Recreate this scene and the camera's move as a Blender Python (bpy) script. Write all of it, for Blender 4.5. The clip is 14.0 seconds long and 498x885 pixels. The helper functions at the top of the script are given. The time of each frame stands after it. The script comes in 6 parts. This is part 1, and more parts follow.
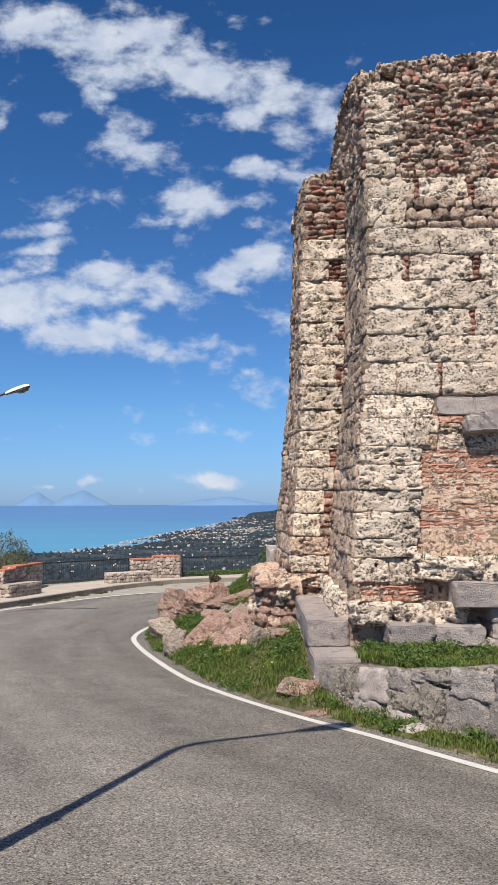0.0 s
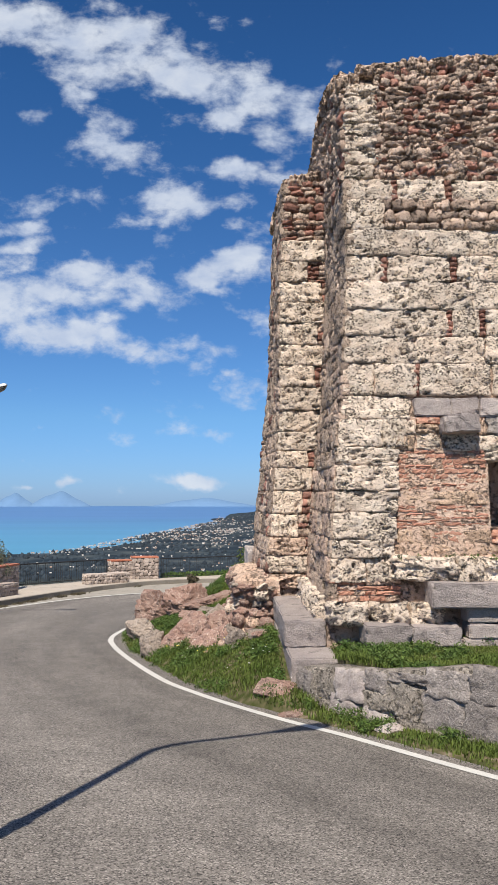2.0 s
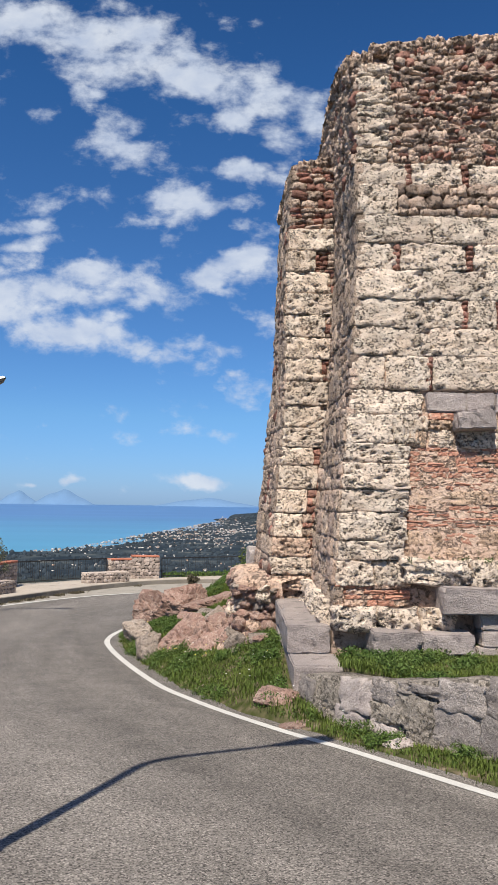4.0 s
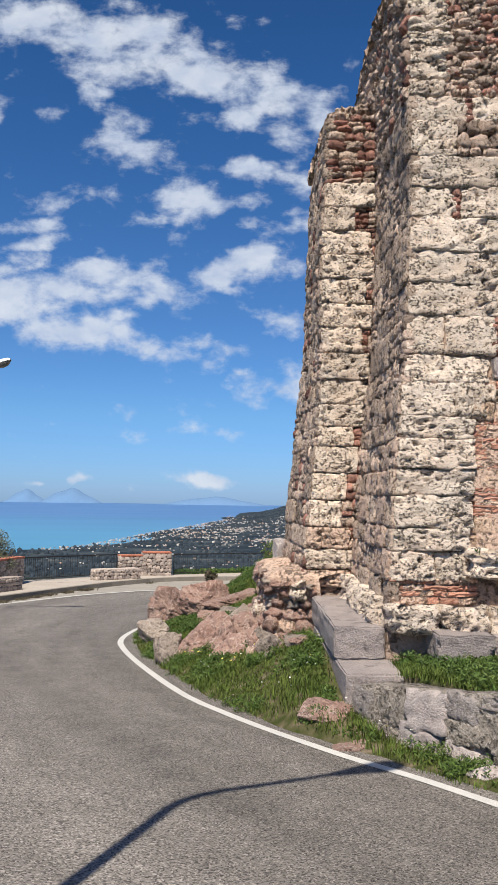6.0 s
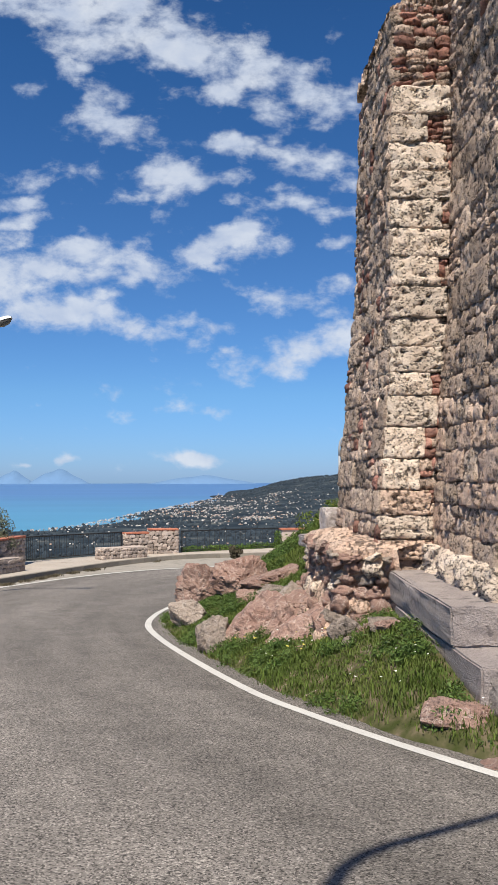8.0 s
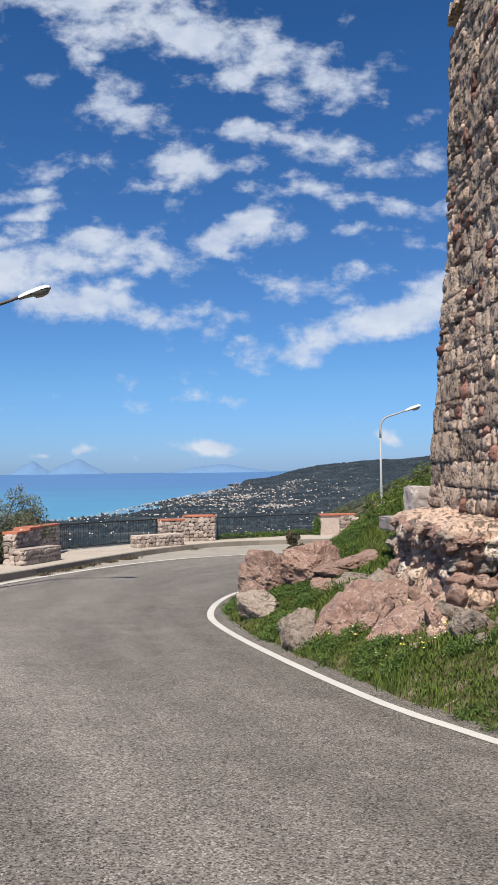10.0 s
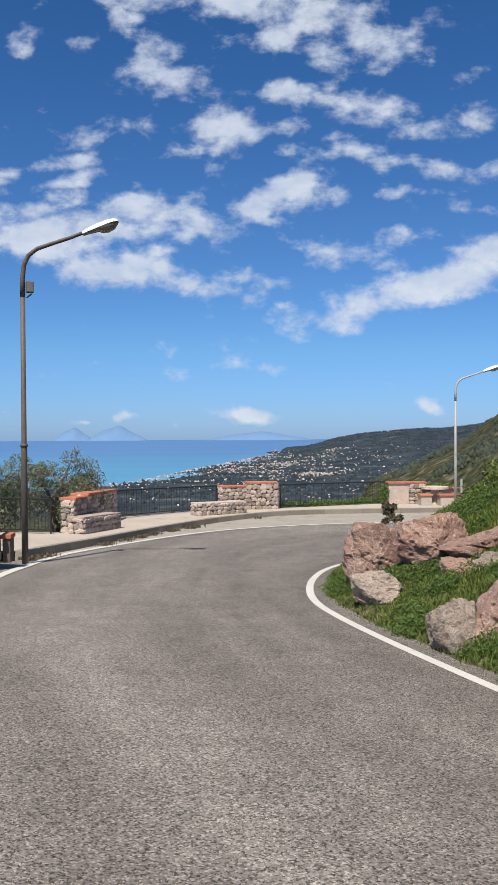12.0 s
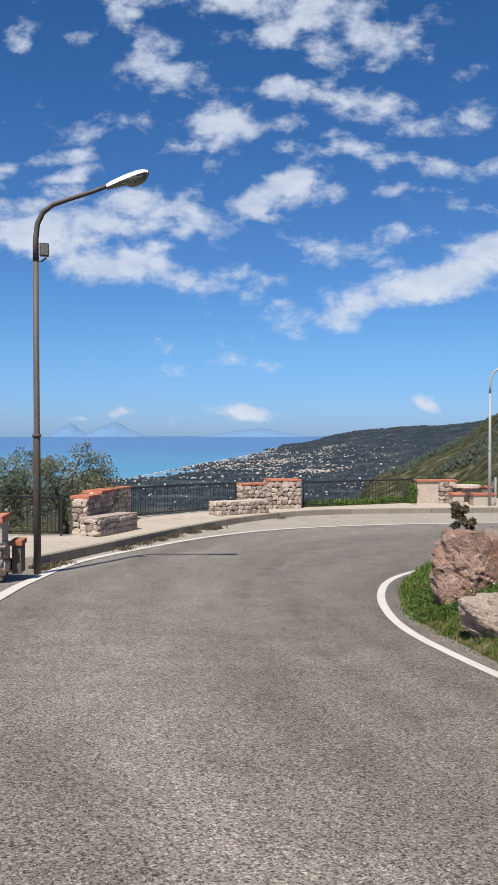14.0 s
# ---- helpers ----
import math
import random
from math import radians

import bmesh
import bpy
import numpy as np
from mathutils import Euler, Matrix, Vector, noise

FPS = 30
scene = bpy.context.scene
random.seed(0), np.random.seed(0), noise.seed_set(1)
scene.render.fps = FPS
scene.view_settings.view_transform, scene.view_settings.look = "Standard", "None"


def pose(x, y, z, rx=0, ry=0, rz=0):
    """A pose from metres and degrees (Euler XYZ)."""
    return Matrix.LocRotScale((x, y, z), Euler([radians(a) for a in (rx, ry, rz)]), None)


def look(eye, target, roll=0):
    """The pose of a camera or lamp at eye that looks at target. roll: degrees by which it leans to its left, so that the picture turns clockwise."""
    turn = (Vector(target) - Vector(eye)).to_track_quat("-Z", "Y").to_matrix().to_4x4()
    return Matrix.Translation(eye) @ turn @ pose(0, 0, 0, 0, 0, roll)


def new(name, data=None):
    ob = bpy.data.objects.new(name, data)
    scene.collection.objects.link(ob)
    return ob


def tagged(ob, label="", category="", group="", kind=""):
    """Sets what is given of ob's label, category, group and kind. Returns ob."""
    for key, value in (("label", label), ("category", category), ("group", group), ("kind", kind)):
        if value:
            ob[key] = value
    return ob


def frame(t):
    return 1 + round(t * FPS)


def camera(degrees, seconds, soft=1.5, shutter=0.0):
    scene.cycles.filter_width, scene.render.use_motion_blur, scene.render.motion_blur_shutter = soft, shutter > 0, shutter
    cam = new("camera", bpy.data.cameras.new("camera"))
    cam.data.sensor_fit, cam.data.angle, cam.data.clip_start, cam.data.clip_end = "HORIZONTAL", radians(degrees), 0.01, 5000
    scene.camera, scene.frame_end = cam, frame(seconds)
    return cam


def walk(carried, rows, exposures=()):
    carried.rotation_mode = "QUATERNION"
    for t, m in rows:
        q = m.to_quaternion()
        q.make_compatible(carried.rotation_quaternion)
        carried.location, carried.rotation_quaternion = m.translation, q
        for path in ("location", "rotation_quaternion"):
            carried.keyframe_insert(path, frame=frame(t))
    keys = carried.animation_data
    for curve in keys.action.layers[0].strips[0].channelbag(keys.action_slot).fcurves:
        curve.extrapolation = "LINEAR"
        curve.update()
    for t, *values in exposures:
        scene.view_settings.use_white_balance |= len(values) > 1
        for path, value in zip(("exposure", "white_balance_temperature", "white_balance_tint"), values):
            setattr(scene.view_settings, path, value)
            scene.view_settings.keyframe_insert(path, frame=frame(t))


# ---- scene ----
cam = camera(35.5, 14.0, soft=1.0)
PATH = [
    (0, (0.016, -0.051, 1.638), (0.017, 1.944, 1.773), -0.1),
    (0.5, (0.03, -0.037, 1.643), (0.036, 1.959, 1.777), -0.1),
    (1, (0.025, -0.041, 1.642), (0.043, 1.954, 1.776), -0.1),
    (1.5, (0.036, -0.035, 1.632), (0.071, 1.961, 1.768), -0.1),
    (2, (0.044, -0.025, 1.627), (0.097, 1.97, 1.765), -0.0),
    (4.5, (0.072, 0.803, 1.534), (0.105, 2.798, 1.675), 1.1),
    (5, (0.019, 1.14, 1.469), (0.041, 3.134, 1.616), 1.2),
    (5.5, (-0.128, 1.553, 1.431), (-0.109, 3.548, 1.576), 1.1),
    (6, (-0.27, 1.96, 1.369), (-0.246, 3.955, 1.505), 0.9),
    (6.5, (-0.522, 2.431, 1.281), (-0.487, 4.427, 1.402), 0.6),
    (7, (-0.736, 2.856, 1.203), (-0.69, 4.852, 1.308), 0.3),
    (7.5, (-0.961, 3.3, 1.171), (-0.906, 5.297, 1.26), 0.0),
    (8, (-1.183, 3.738, 1.131), (-1.126, 5.735, 1.211), -0.1),
    (8.2, (-1.271, 3.914, 1.127), (-1.214, 5.912, 1.196), -0.1),
    (10.3, (-2.193, 5.402, 0.924), (-2.192, 7.401, 0.966), -0.7),
    (10.5, (-2.294, 5.615, 0.913), (-2.306, 7.615, 0.939), -0.6),
    (11, (-2.549, 6.083, 0.872), (-2.589, 8.083, 0.87), -0.6),
    (11.5, (-2.83, 6.612, 0.834), (-2.899, 8.611, 0.809), -0.5),
    (12, (-3.053, 7.117, 0.798), (-3.14, 9.115, 0.766), -0.3),
    (12.5, (-3.346, 7.696, 0.762), (-3.439, 9.693, 0.726), -0.1),
    (13, (-3.558, 8.19, 0.711), (-3.648, 10.188, 0.676), 0.1),
    (13.5, (-3.827, 8.695, 0.699), (-3.909, 10.693, 0.661), 0.1),
    (14, (-4.022, 9.198, 0.668), (-4.1, 11.196, 0.628), -0.0),
]
walk(cam, [(t, look(eye, target, roll)) for t, eye, target, roll in PATH], exposures=[(0, 0.35), (14, 0.35)])

# ---- world, sun, exposure ----
SUN_TO = Vector((0.27 * 0.545, 0.963 * 0.545, -0.839)).normalized()
sun_data = bpy.data.lights.new("sun", "SUN")
sun_data.energy, sun_data.angle, sun_data.color = 5.0, radians(0.53), (1.0, 0.93, 0.81)
sun_ob = new("sun", sun_data)
sun_ob.matrix_world = look((0, 0, 60), Vector((0, 0, 60)) + SUN_TO)

world = bpy.data.worlds.new("sky")
scene.world = world
world.use_nodes = True
wt = world.node_tree
wt.nodes.clear()


def wnode(kind, **settings):
    n = wt.nodes.new(kind)
    for key, value in settings.items():
        if key == "operation":
            n.operation = value
        elif key == "blend_type":
            n.blend_type = value
        elif key == "data_type":
            n.data_type = value
    return n


def wmath(op, a, b=None, c=None):
    n = wnode("ShaderNodeMath", operation=op)
    for i, v in enumerate((a, b, c)):
        if v is None:
            continue
        if isinstance(v, (int, float)):
            n.inputs[i].default_value = v
        else:
            wt.links.new(v, n.inputs[i])
    return n.outputs[0]


sky = wt.nodes.new("ShaderNodeTexSky")
sky.sky_type, sky.sun_disc = "NISHITA", False
sky.sun_elevation, sky.sun_rotation = radians(57), radians(195.7)
sky.altitude, sky.air_density, sky.dust_density, sky.ozone_density = 500, 1.0, 0.2, 2.2
coord = wt.nodes.new("ShaderNodeTexCoord")
sep = wt.nodes.new("ShaderNodeSeparateXYZ")
wt.links.new(coord.outputs["Generated"], sep.inputs[0])
ahead = wmath("MAXIMUM", sep.outputs[1], 0.02)
su, sv = wmath("DIVIDE", sep.outputs[0], ahead), wmath("DIVIDE", sep.outputs[2], ahead)
flat = wt.nodes.new("ShaderNodeCombineXYZ")
wt.links.new(su, flat.inputs[0])
wt.links.new(sv, flat.inputs[1])


def wnoise(scale_x, scale_y, scale, detail, rough, warp=0.0):
    m = wt.nodes.new("ShaderNodeVectorMath")
    m.operation = "MULTIPLY"
    wt.links.new(flat.outputs[0], m.inputs[0])
    m.inputs[1].default_value = (scale_x, scale_y, 1)
    n = wt.nodes.new("ShaderNodeTexNoise")
    n.inputs["Scale"].default_value, n.inputs["Detail"].default_value = scale, detail
    n.inputs["Roughness"].default_value, n.inputs["Distortion"].default_value = rough, warp
    wt.links.new(m.outputs[0], n.inputs["Vector"])
    return n.outputs["Fac"]


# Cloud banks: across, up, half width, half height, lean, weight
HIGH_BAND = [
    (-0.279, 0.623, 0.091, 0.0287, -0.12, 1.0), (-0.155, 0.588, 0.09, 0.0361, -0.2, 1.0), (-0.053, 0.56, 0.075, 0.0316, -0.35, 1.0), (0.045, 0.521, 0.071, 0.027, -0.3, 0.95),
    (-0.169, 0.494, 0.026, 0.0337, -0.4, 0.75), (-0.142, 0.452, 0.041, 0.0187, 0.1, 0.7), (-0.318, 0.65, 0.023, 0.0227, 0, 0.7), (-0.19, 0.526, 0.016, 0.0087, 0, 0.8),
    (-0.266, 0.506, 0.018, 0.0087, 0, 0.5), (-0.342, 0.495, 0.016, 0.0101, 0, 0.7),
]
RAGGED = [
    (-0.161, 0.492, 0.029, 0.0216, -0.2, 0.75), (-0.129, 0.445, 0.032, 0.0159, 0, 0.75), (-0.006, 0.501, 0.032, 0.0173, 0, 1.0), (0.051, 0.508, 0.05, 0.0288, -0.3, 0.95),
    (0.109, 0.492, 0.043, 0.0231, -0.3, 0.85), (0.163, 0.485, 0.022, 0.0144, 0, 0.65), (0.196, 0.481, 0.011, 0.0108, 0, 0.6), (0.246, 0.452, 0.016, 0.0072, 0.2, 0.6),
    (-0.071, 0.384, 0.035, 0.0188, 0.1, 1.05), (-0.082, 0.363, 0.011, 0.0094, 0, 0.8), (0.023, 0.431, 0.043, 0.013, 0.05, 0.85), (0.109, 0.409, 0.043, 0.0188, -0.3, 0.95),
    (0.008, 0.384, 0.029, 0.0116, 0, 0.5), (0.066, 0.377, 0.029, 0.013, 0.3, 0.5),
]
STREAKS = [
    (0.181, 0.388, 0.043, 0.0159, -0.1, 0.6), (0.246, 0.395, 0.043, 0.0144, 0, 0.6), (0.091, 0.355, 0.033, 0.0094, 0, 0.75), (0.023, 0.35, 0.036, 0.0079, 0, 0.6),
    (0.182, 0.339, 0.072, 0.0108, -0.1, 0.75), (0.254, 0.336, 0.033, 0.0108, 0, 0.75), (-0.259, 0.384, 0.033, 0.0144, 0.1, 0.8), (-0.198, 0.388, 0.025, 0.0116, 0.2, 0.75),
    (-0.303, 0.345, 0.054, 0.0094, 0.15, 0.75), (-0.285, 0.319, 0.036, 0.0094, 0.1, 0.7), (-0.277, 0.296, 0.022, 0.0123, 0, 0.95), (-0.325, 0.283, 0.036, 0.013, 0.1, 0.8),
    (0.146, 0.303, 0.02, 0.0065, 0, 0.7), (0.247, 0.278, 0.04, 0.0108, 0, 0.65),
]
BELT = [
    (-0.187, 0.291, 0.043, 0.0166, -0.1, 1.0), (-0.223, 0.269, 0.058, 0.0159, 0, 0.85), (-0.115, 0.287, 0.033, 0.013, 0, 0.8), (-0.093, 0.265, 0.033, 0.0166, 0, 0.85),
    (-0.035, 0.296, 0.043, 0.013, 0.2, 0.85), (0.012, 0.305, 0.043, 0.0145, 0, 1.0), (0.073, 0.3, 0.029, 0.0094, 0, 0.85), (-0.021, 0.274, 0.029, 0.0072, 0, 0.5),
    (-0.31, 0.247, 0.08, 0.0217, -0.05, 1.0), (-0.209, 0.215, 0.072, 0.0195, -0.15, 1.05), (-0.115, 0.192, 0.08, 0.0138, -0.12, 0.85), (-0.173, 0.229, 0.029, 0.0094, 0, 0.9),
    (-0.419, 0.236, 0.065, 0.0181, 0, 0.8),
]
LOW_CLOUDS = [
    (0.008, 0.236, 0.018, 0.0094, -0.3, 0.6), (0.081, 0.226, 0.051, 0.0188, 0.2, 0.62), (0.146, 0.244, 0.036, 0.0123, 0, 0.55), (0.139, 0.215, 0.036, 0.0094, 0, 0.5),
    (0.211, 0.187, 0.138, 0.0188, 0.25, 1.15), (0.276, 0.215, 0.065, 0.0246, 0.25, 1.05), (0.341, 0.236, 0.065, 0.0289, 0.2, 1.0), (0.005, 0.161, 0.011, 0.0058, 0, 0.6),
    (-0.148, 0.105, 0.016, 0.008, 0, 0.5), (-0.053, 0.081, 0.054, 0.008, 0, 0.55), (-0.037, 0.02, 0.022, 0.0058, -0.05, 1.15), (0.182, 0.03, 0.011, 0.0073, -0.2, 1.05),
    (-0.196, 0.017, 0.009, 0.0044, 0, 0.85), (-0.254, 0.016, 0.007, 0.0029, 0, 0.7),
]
swirl = wt.nodes.new("ShaderNodeTexNoise")
swirl.inputs["Scale"].default_value, swirl.inputs["Detail"].default_value = 11.0, 5.0
wt.links.new(flat.outputs[0], swirl.inputs["Vector"])
bent = wt.nodes.new("ShaderNodeSeparateColor")
wt.links.new(swirl.outputs["Color"], bent.inputs[0])
wu = wmath("MULTIPLY_ADD", wmath("SUBTRACT", bent.outputs[0], 0.5), 0.075, su)
wv = wmath("MULTIPLY_ADD", wmath("SUBTRACT", bent.outputs[1], 0.5), 0.04, sv)
total = None
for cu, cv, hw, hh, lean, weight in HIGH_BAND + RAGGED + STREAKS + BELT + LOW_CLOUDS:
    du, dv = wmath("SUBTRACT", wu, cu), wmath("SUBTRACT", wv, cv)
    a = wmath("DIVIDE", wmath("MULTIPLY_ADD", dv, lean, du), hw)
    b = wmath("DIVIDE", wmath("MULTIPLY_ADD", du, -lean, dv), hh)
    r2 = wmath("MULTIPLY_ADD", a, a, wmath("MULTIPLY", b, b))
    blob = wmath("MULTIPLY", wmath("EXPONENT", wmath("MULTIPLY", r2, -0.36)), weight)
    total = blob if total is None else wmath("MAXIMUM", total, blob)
billow = wnoise(1.0, 1.45, 17.0, 12.0, 0.6, 0.1)
veil = wnoise(0.8, 2.2, 5.0, 6.0, 0.6, 0.2)
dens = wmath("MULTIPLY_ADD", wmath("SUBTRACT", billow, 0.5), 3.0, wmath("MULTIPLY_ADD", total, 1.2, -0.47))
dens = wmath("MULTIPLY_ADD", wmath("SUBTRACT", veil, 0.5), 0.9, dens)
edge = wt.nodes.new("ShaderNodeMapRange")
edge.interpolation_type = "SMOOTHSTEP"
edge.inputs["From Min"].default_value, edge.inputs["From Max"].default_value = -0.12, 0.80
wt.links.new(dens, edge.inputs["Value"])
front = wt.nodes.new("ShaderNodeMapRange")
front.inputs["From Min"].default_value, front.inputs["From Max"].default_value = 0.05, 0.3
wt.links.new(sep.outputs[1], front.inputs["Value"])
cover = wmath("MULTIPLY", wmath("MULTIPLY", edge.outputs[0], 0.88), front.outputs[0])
# scattered cloud over the rest of the dome, unseen, added to whiten the fill light
dome = wt.nodes.new("ShaderNodeTexNoise")
dome.inputs["Scale"].default_value, dome.inputs["Detail"].default_value = 3.2, 8.0
wt.links.new(coord.outputs["Generated"], dome.inputs["Vector"])
puffs = wt.nodes.new("ShaderNodeMapRange")
puffs.interpolation_type = "SMOOTHSTEP"
puffs.inputs["From Min"].default_value, puffs.inputs["From Max"].default_value = 0.47, 0.68
wt.links.new(dome.outputs["Fac"], puffs.inputs["Value"])
cover = wmath("MAXIMUM", cover, wmath("MULTIPLY", wmath("SUBTRACT", 1.0, front.outputs[0]), wmath("MULTIPLY", puffs.outputs[0], 0.8)))
# cloud brightness: lit tops, grey folds
fold = wnoise(1.0, 1.6, 17.0, 6.0, 0.6, 0.2)
cramp = wt.nodes.new("ShaderNodeMix")
cramp.data_type = "RGBA"
cramp.inputs["A"].default_value, cramp.inputs["B"].default_value = (2.9, 3.5, 4.7, 1), (5.4, 5.65, 5.95, 1)
wt.links.new(wmath("MULTIPLY_ADD", fold, 1.6, -0.3), cramp.inputs["Factor"])
tint = wt.nodes.new("ShaderNodeMix")
tint.data_type, tint.blend_type = "RGBA", "MULTIPLY"
tint.inputs["Factor"].default_value = 1.0
height = wt.nodes.new("ShaderNodeValToRGB")
for _ in range(3):
    height.color_ramp.elements.new(0.5)
for stop, (at, shade) in zip(height.color_ramp.elements, ((0.0, (0.235, 0.39, 0.78)), (0.1, (0.285, 0.475, 0.72)), (0.25, (0.25, 0.455, 0.69)), (0.47, (0.18, 0.415, 0.66)), (0.62, (0.14, 0.34, 0.56)))):
    stop.position, stop.color = at, (*shade, 1)
wt.links.new(sep.outputs[2], height.inputs[0])
wt.links.new(height.outputs[0], tint.inputs["B"])
wt.links.new(sky.outputs[0], tint.inputs["A"])
mixed = wt.nodes.new("ShaderNodeMix")
mixed.data_type = "RGBA"
wt.links.new(cover, mixed.inputs["Factor"])
wt.links.new(tint.outputs["Result"], mixed.inputs["A"])
wt.links.new(cramp.outputs["Result"], mixed.inputs["B"])
back = wt.nodes.new("ShaderNodeBackground")
back.inputs["Strength"].default_value = 0.122
wt.links.new(mixed.outputs["Result"], back.inputs["Color"])
wout = wt.nodes.new("ShaderNodeOutputWorld")
wt.links.new(back.outputs[0], wout.inputs["Surface"])


# ---- materials ----
def surf(name, base, tone, grime=None, scale=1.5, fine=40.0, rough=0.9, bump=0.5, dist=0.02, rnd=0.0, island=0.0,
         pits=0.0, pit_scale=22.0, stretch=(1, 1, 1), metal=0.0, grime_at=0.62, fine_mix=0.5, spec=0.3, veins=None):
    """base and tone vary in broad patches and fine grain; grime is a third colour in blotches."""
    m = bpy.data.materials.new(name)
    m.use_nodes = True
    nt = m.node_tree
    n, l = nt.nodes, nt.links
    bsdf = n["Principled BSDF"]
    bsdf.inputs["Roughness"].default_value, bsdf.inputs["Metallic"].default_value = rough, metal
    bsdf.inputs["Specular IOR Level"].default_value = spec
    geo = n.new("ShaderNodeNewGeometry")
    vec = n.new("ShaderNodeVectorMath")
    vec.operation = "MULTIPLY"
    vec.inputs[1].default_value = stretch
    l.new(geo.outputs["Position"], vec.inputs[0])

    def tex(s, detail=6.0, r=0.6):
        t = n.new("ShaderNodeTexNoise")
        t.inputs["Scale"].default_value, t.inputs["Detail"].default_value, t.inputs["Roughness"].default_value = s, detail, r
        l.new(vec.outputs[0], t.inputs["Vector"])
        return t.outputs["Fac"]

    def spread(fac, lo, hi):
        r = n.new("ShaderNodeMapRange")
        r.inputs["From Min"].default_value, r.inputs["From Max"].default_value = lo, hi
        l.new(fac, r.inputs["Value"])
        return r.outputs[0]

    def mix(fac, a, b, how="MIX"):
        x = n.new("ShaderNodeMix")
        x.data_type, x.blend_type = "RGBA", how
        for sock, v in (("Factor", fac), ("A", a), ("B", b)):
            if isinstance(v, tuple):
                x.inputs[sock].default_value = (*v, 1)
            elif isinstance(v, float):
                x.inputs[sock].default_value = v
            else:
                l.new(v, x.inputs[sock])
        return x.outputs["Result"]

    broad, grain = tex(scale), tex(fine, 4.0, 0.65)
    col = mix(spread(broad, 0.35, 0.65), base, tone)
    low = tuple(c * 0.55 for c in base)
    high = tuple(min(1.0, c * 1.35) for c in base)
    col = mix(fine_mix, col, mix(spread(grain, 0.32, 0.68), low, high))
    if grime:
        col = mix(spread(tex(scale * 2.3, 8.0, 0.7), grime_at, grime_at + 0.12), col, grime)
    if veins:
        line = n.new("ShaderNodeMath")
        line.operation = "ABSOLUTE"
        shift = n.new("ShaderNodeMath")
        shift.operation = "SUBTRACT"
        l.new(tex(scale * 1.9, 7.0, 0.55), shift.inputs[0])
        shift.inputs[1].default_value = 0.5
        l.new(shift.outputs[0], line.inputs[0])
        thin = n.new("ShaderNodeMapRange")
        thin.inputs["From Max"].default_value, thin.inputs["To Min"].default_value, thin.inputs["To Max"].default_value = 0.02, 0.6, 0.0
        l.new(line.outputs[0], thin.inputs["Value"])
        col = mix(thin.outputs[0], col, veins)
    height = grain
    if pits:
        vor = n.new("ShaderNodeTexNoise")
        vor.inputs["Scale"].default_value, vor.inputs["Detail"].default_value = pit_scale, 6.0
        vor.inputs["Roughness"].default_value, vor.inputs["Distortion"].default_value = 0.68, 0.25
        l.new(vec.outputs[0], vor.inputs["Vector"])
        patchy = n.new("ShaderNodeMath")
        patchy.operation = "MULTIPLY_ADD"
        l.new(tex(pit_scale * 0.16, 3.0), patchy.inputs[0])
        patchy.inputs[1].default_value = 0.36
        l.new(vor.outputs["Fac"], patchy.inputs[2])
        hole = spread(patchy.outputs[0], 0.575, 0.645)
        add = n.new("ShaderNodeMath")
        add.operation = "MULTIPLY_ADD"
        l.new(hole, add.inputs[0])
        add.inputs[1].default_value = pits
        l.new(grain, add.inputs[2])
        height = add.outputs[0]
        # shade inside the pits is painted too: holes darken the base colour
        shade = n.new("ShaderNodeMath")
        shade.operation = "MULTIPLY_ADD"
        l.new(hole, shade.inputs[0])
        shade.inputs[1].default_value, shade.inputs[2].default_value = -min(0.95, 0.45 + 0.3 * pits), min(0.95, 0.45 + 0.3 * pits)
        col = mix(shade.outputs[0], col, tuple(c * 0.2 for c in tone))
    if rnd or island:
        if rnd:
            info = n.new("ShaderNodeObjectInfo").outputs["Random"]
        else:
            info = geo.outputs["Random Per Island"]
        amount = rnd or island
        r = n.new("ShaderNodeMapRange")
        r.inputs["To Min"].default_value, r.inputs["To Max"].default_value = 1 - amount, 1 + amount * 0.7
        l.new(info, r.inputs["Value"])
        hsv = n.new("ShaderNodeHueSaturation")
        l.new(r.outputs[0], hsv.inputs["Value"])
        l.new(col, hsv.inputs["Color"])
        col = hsv.outputs["Color"]
    l.new(col, bsdf.inputs["Base Color"])
    bmp = n.new("ShaderNodeBump")
    bmp.inputs["Strength"].default_value, bmp.inputs["Distance"].default_value = bump, dist
    l.new(height, bmp.inputs["Height"])
    l.new(bmp.outputs[0], bsdf.inputs["Normal"])
    return m


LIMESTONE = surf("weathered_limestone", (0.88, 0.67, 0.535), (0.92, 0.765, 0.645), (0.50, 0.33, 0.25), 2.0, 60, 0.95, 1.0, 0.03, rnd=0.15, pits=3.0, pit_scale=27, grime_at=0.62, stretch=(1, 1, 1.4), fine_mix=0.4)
RUBBLE = surf("rubble_stone", (0.52, 0.375, 0.295), (0.70, 0.555, 0.445), (0.24, 0.155, 0.125), 3.0, 55, 0.95, 1.0, 0.02, island=0.5, pits=1.2, pit_scale=30, grime_at=0.60)
RUBBLE_PART = surf("rubble_block", (0.57, 0.42, 0.325), (0.72, 0.57, 0.45), (0.25, 0.165, 0.13), 2.5, 55, 0.95, 1.0, 0.035, rnd=0.3, pits=2.2, pit_scale=28, grime_at=0.6)
REDSTONE = surf("red_rubble", (0.35, 0.165, 0.125), (0.46, 0.27, 0.21), (0.22, 0.13, 0.105), 3.0, 45, 0.95, 0.9, 0.02, island=0.5, pits=0.6, pit_scale=30)
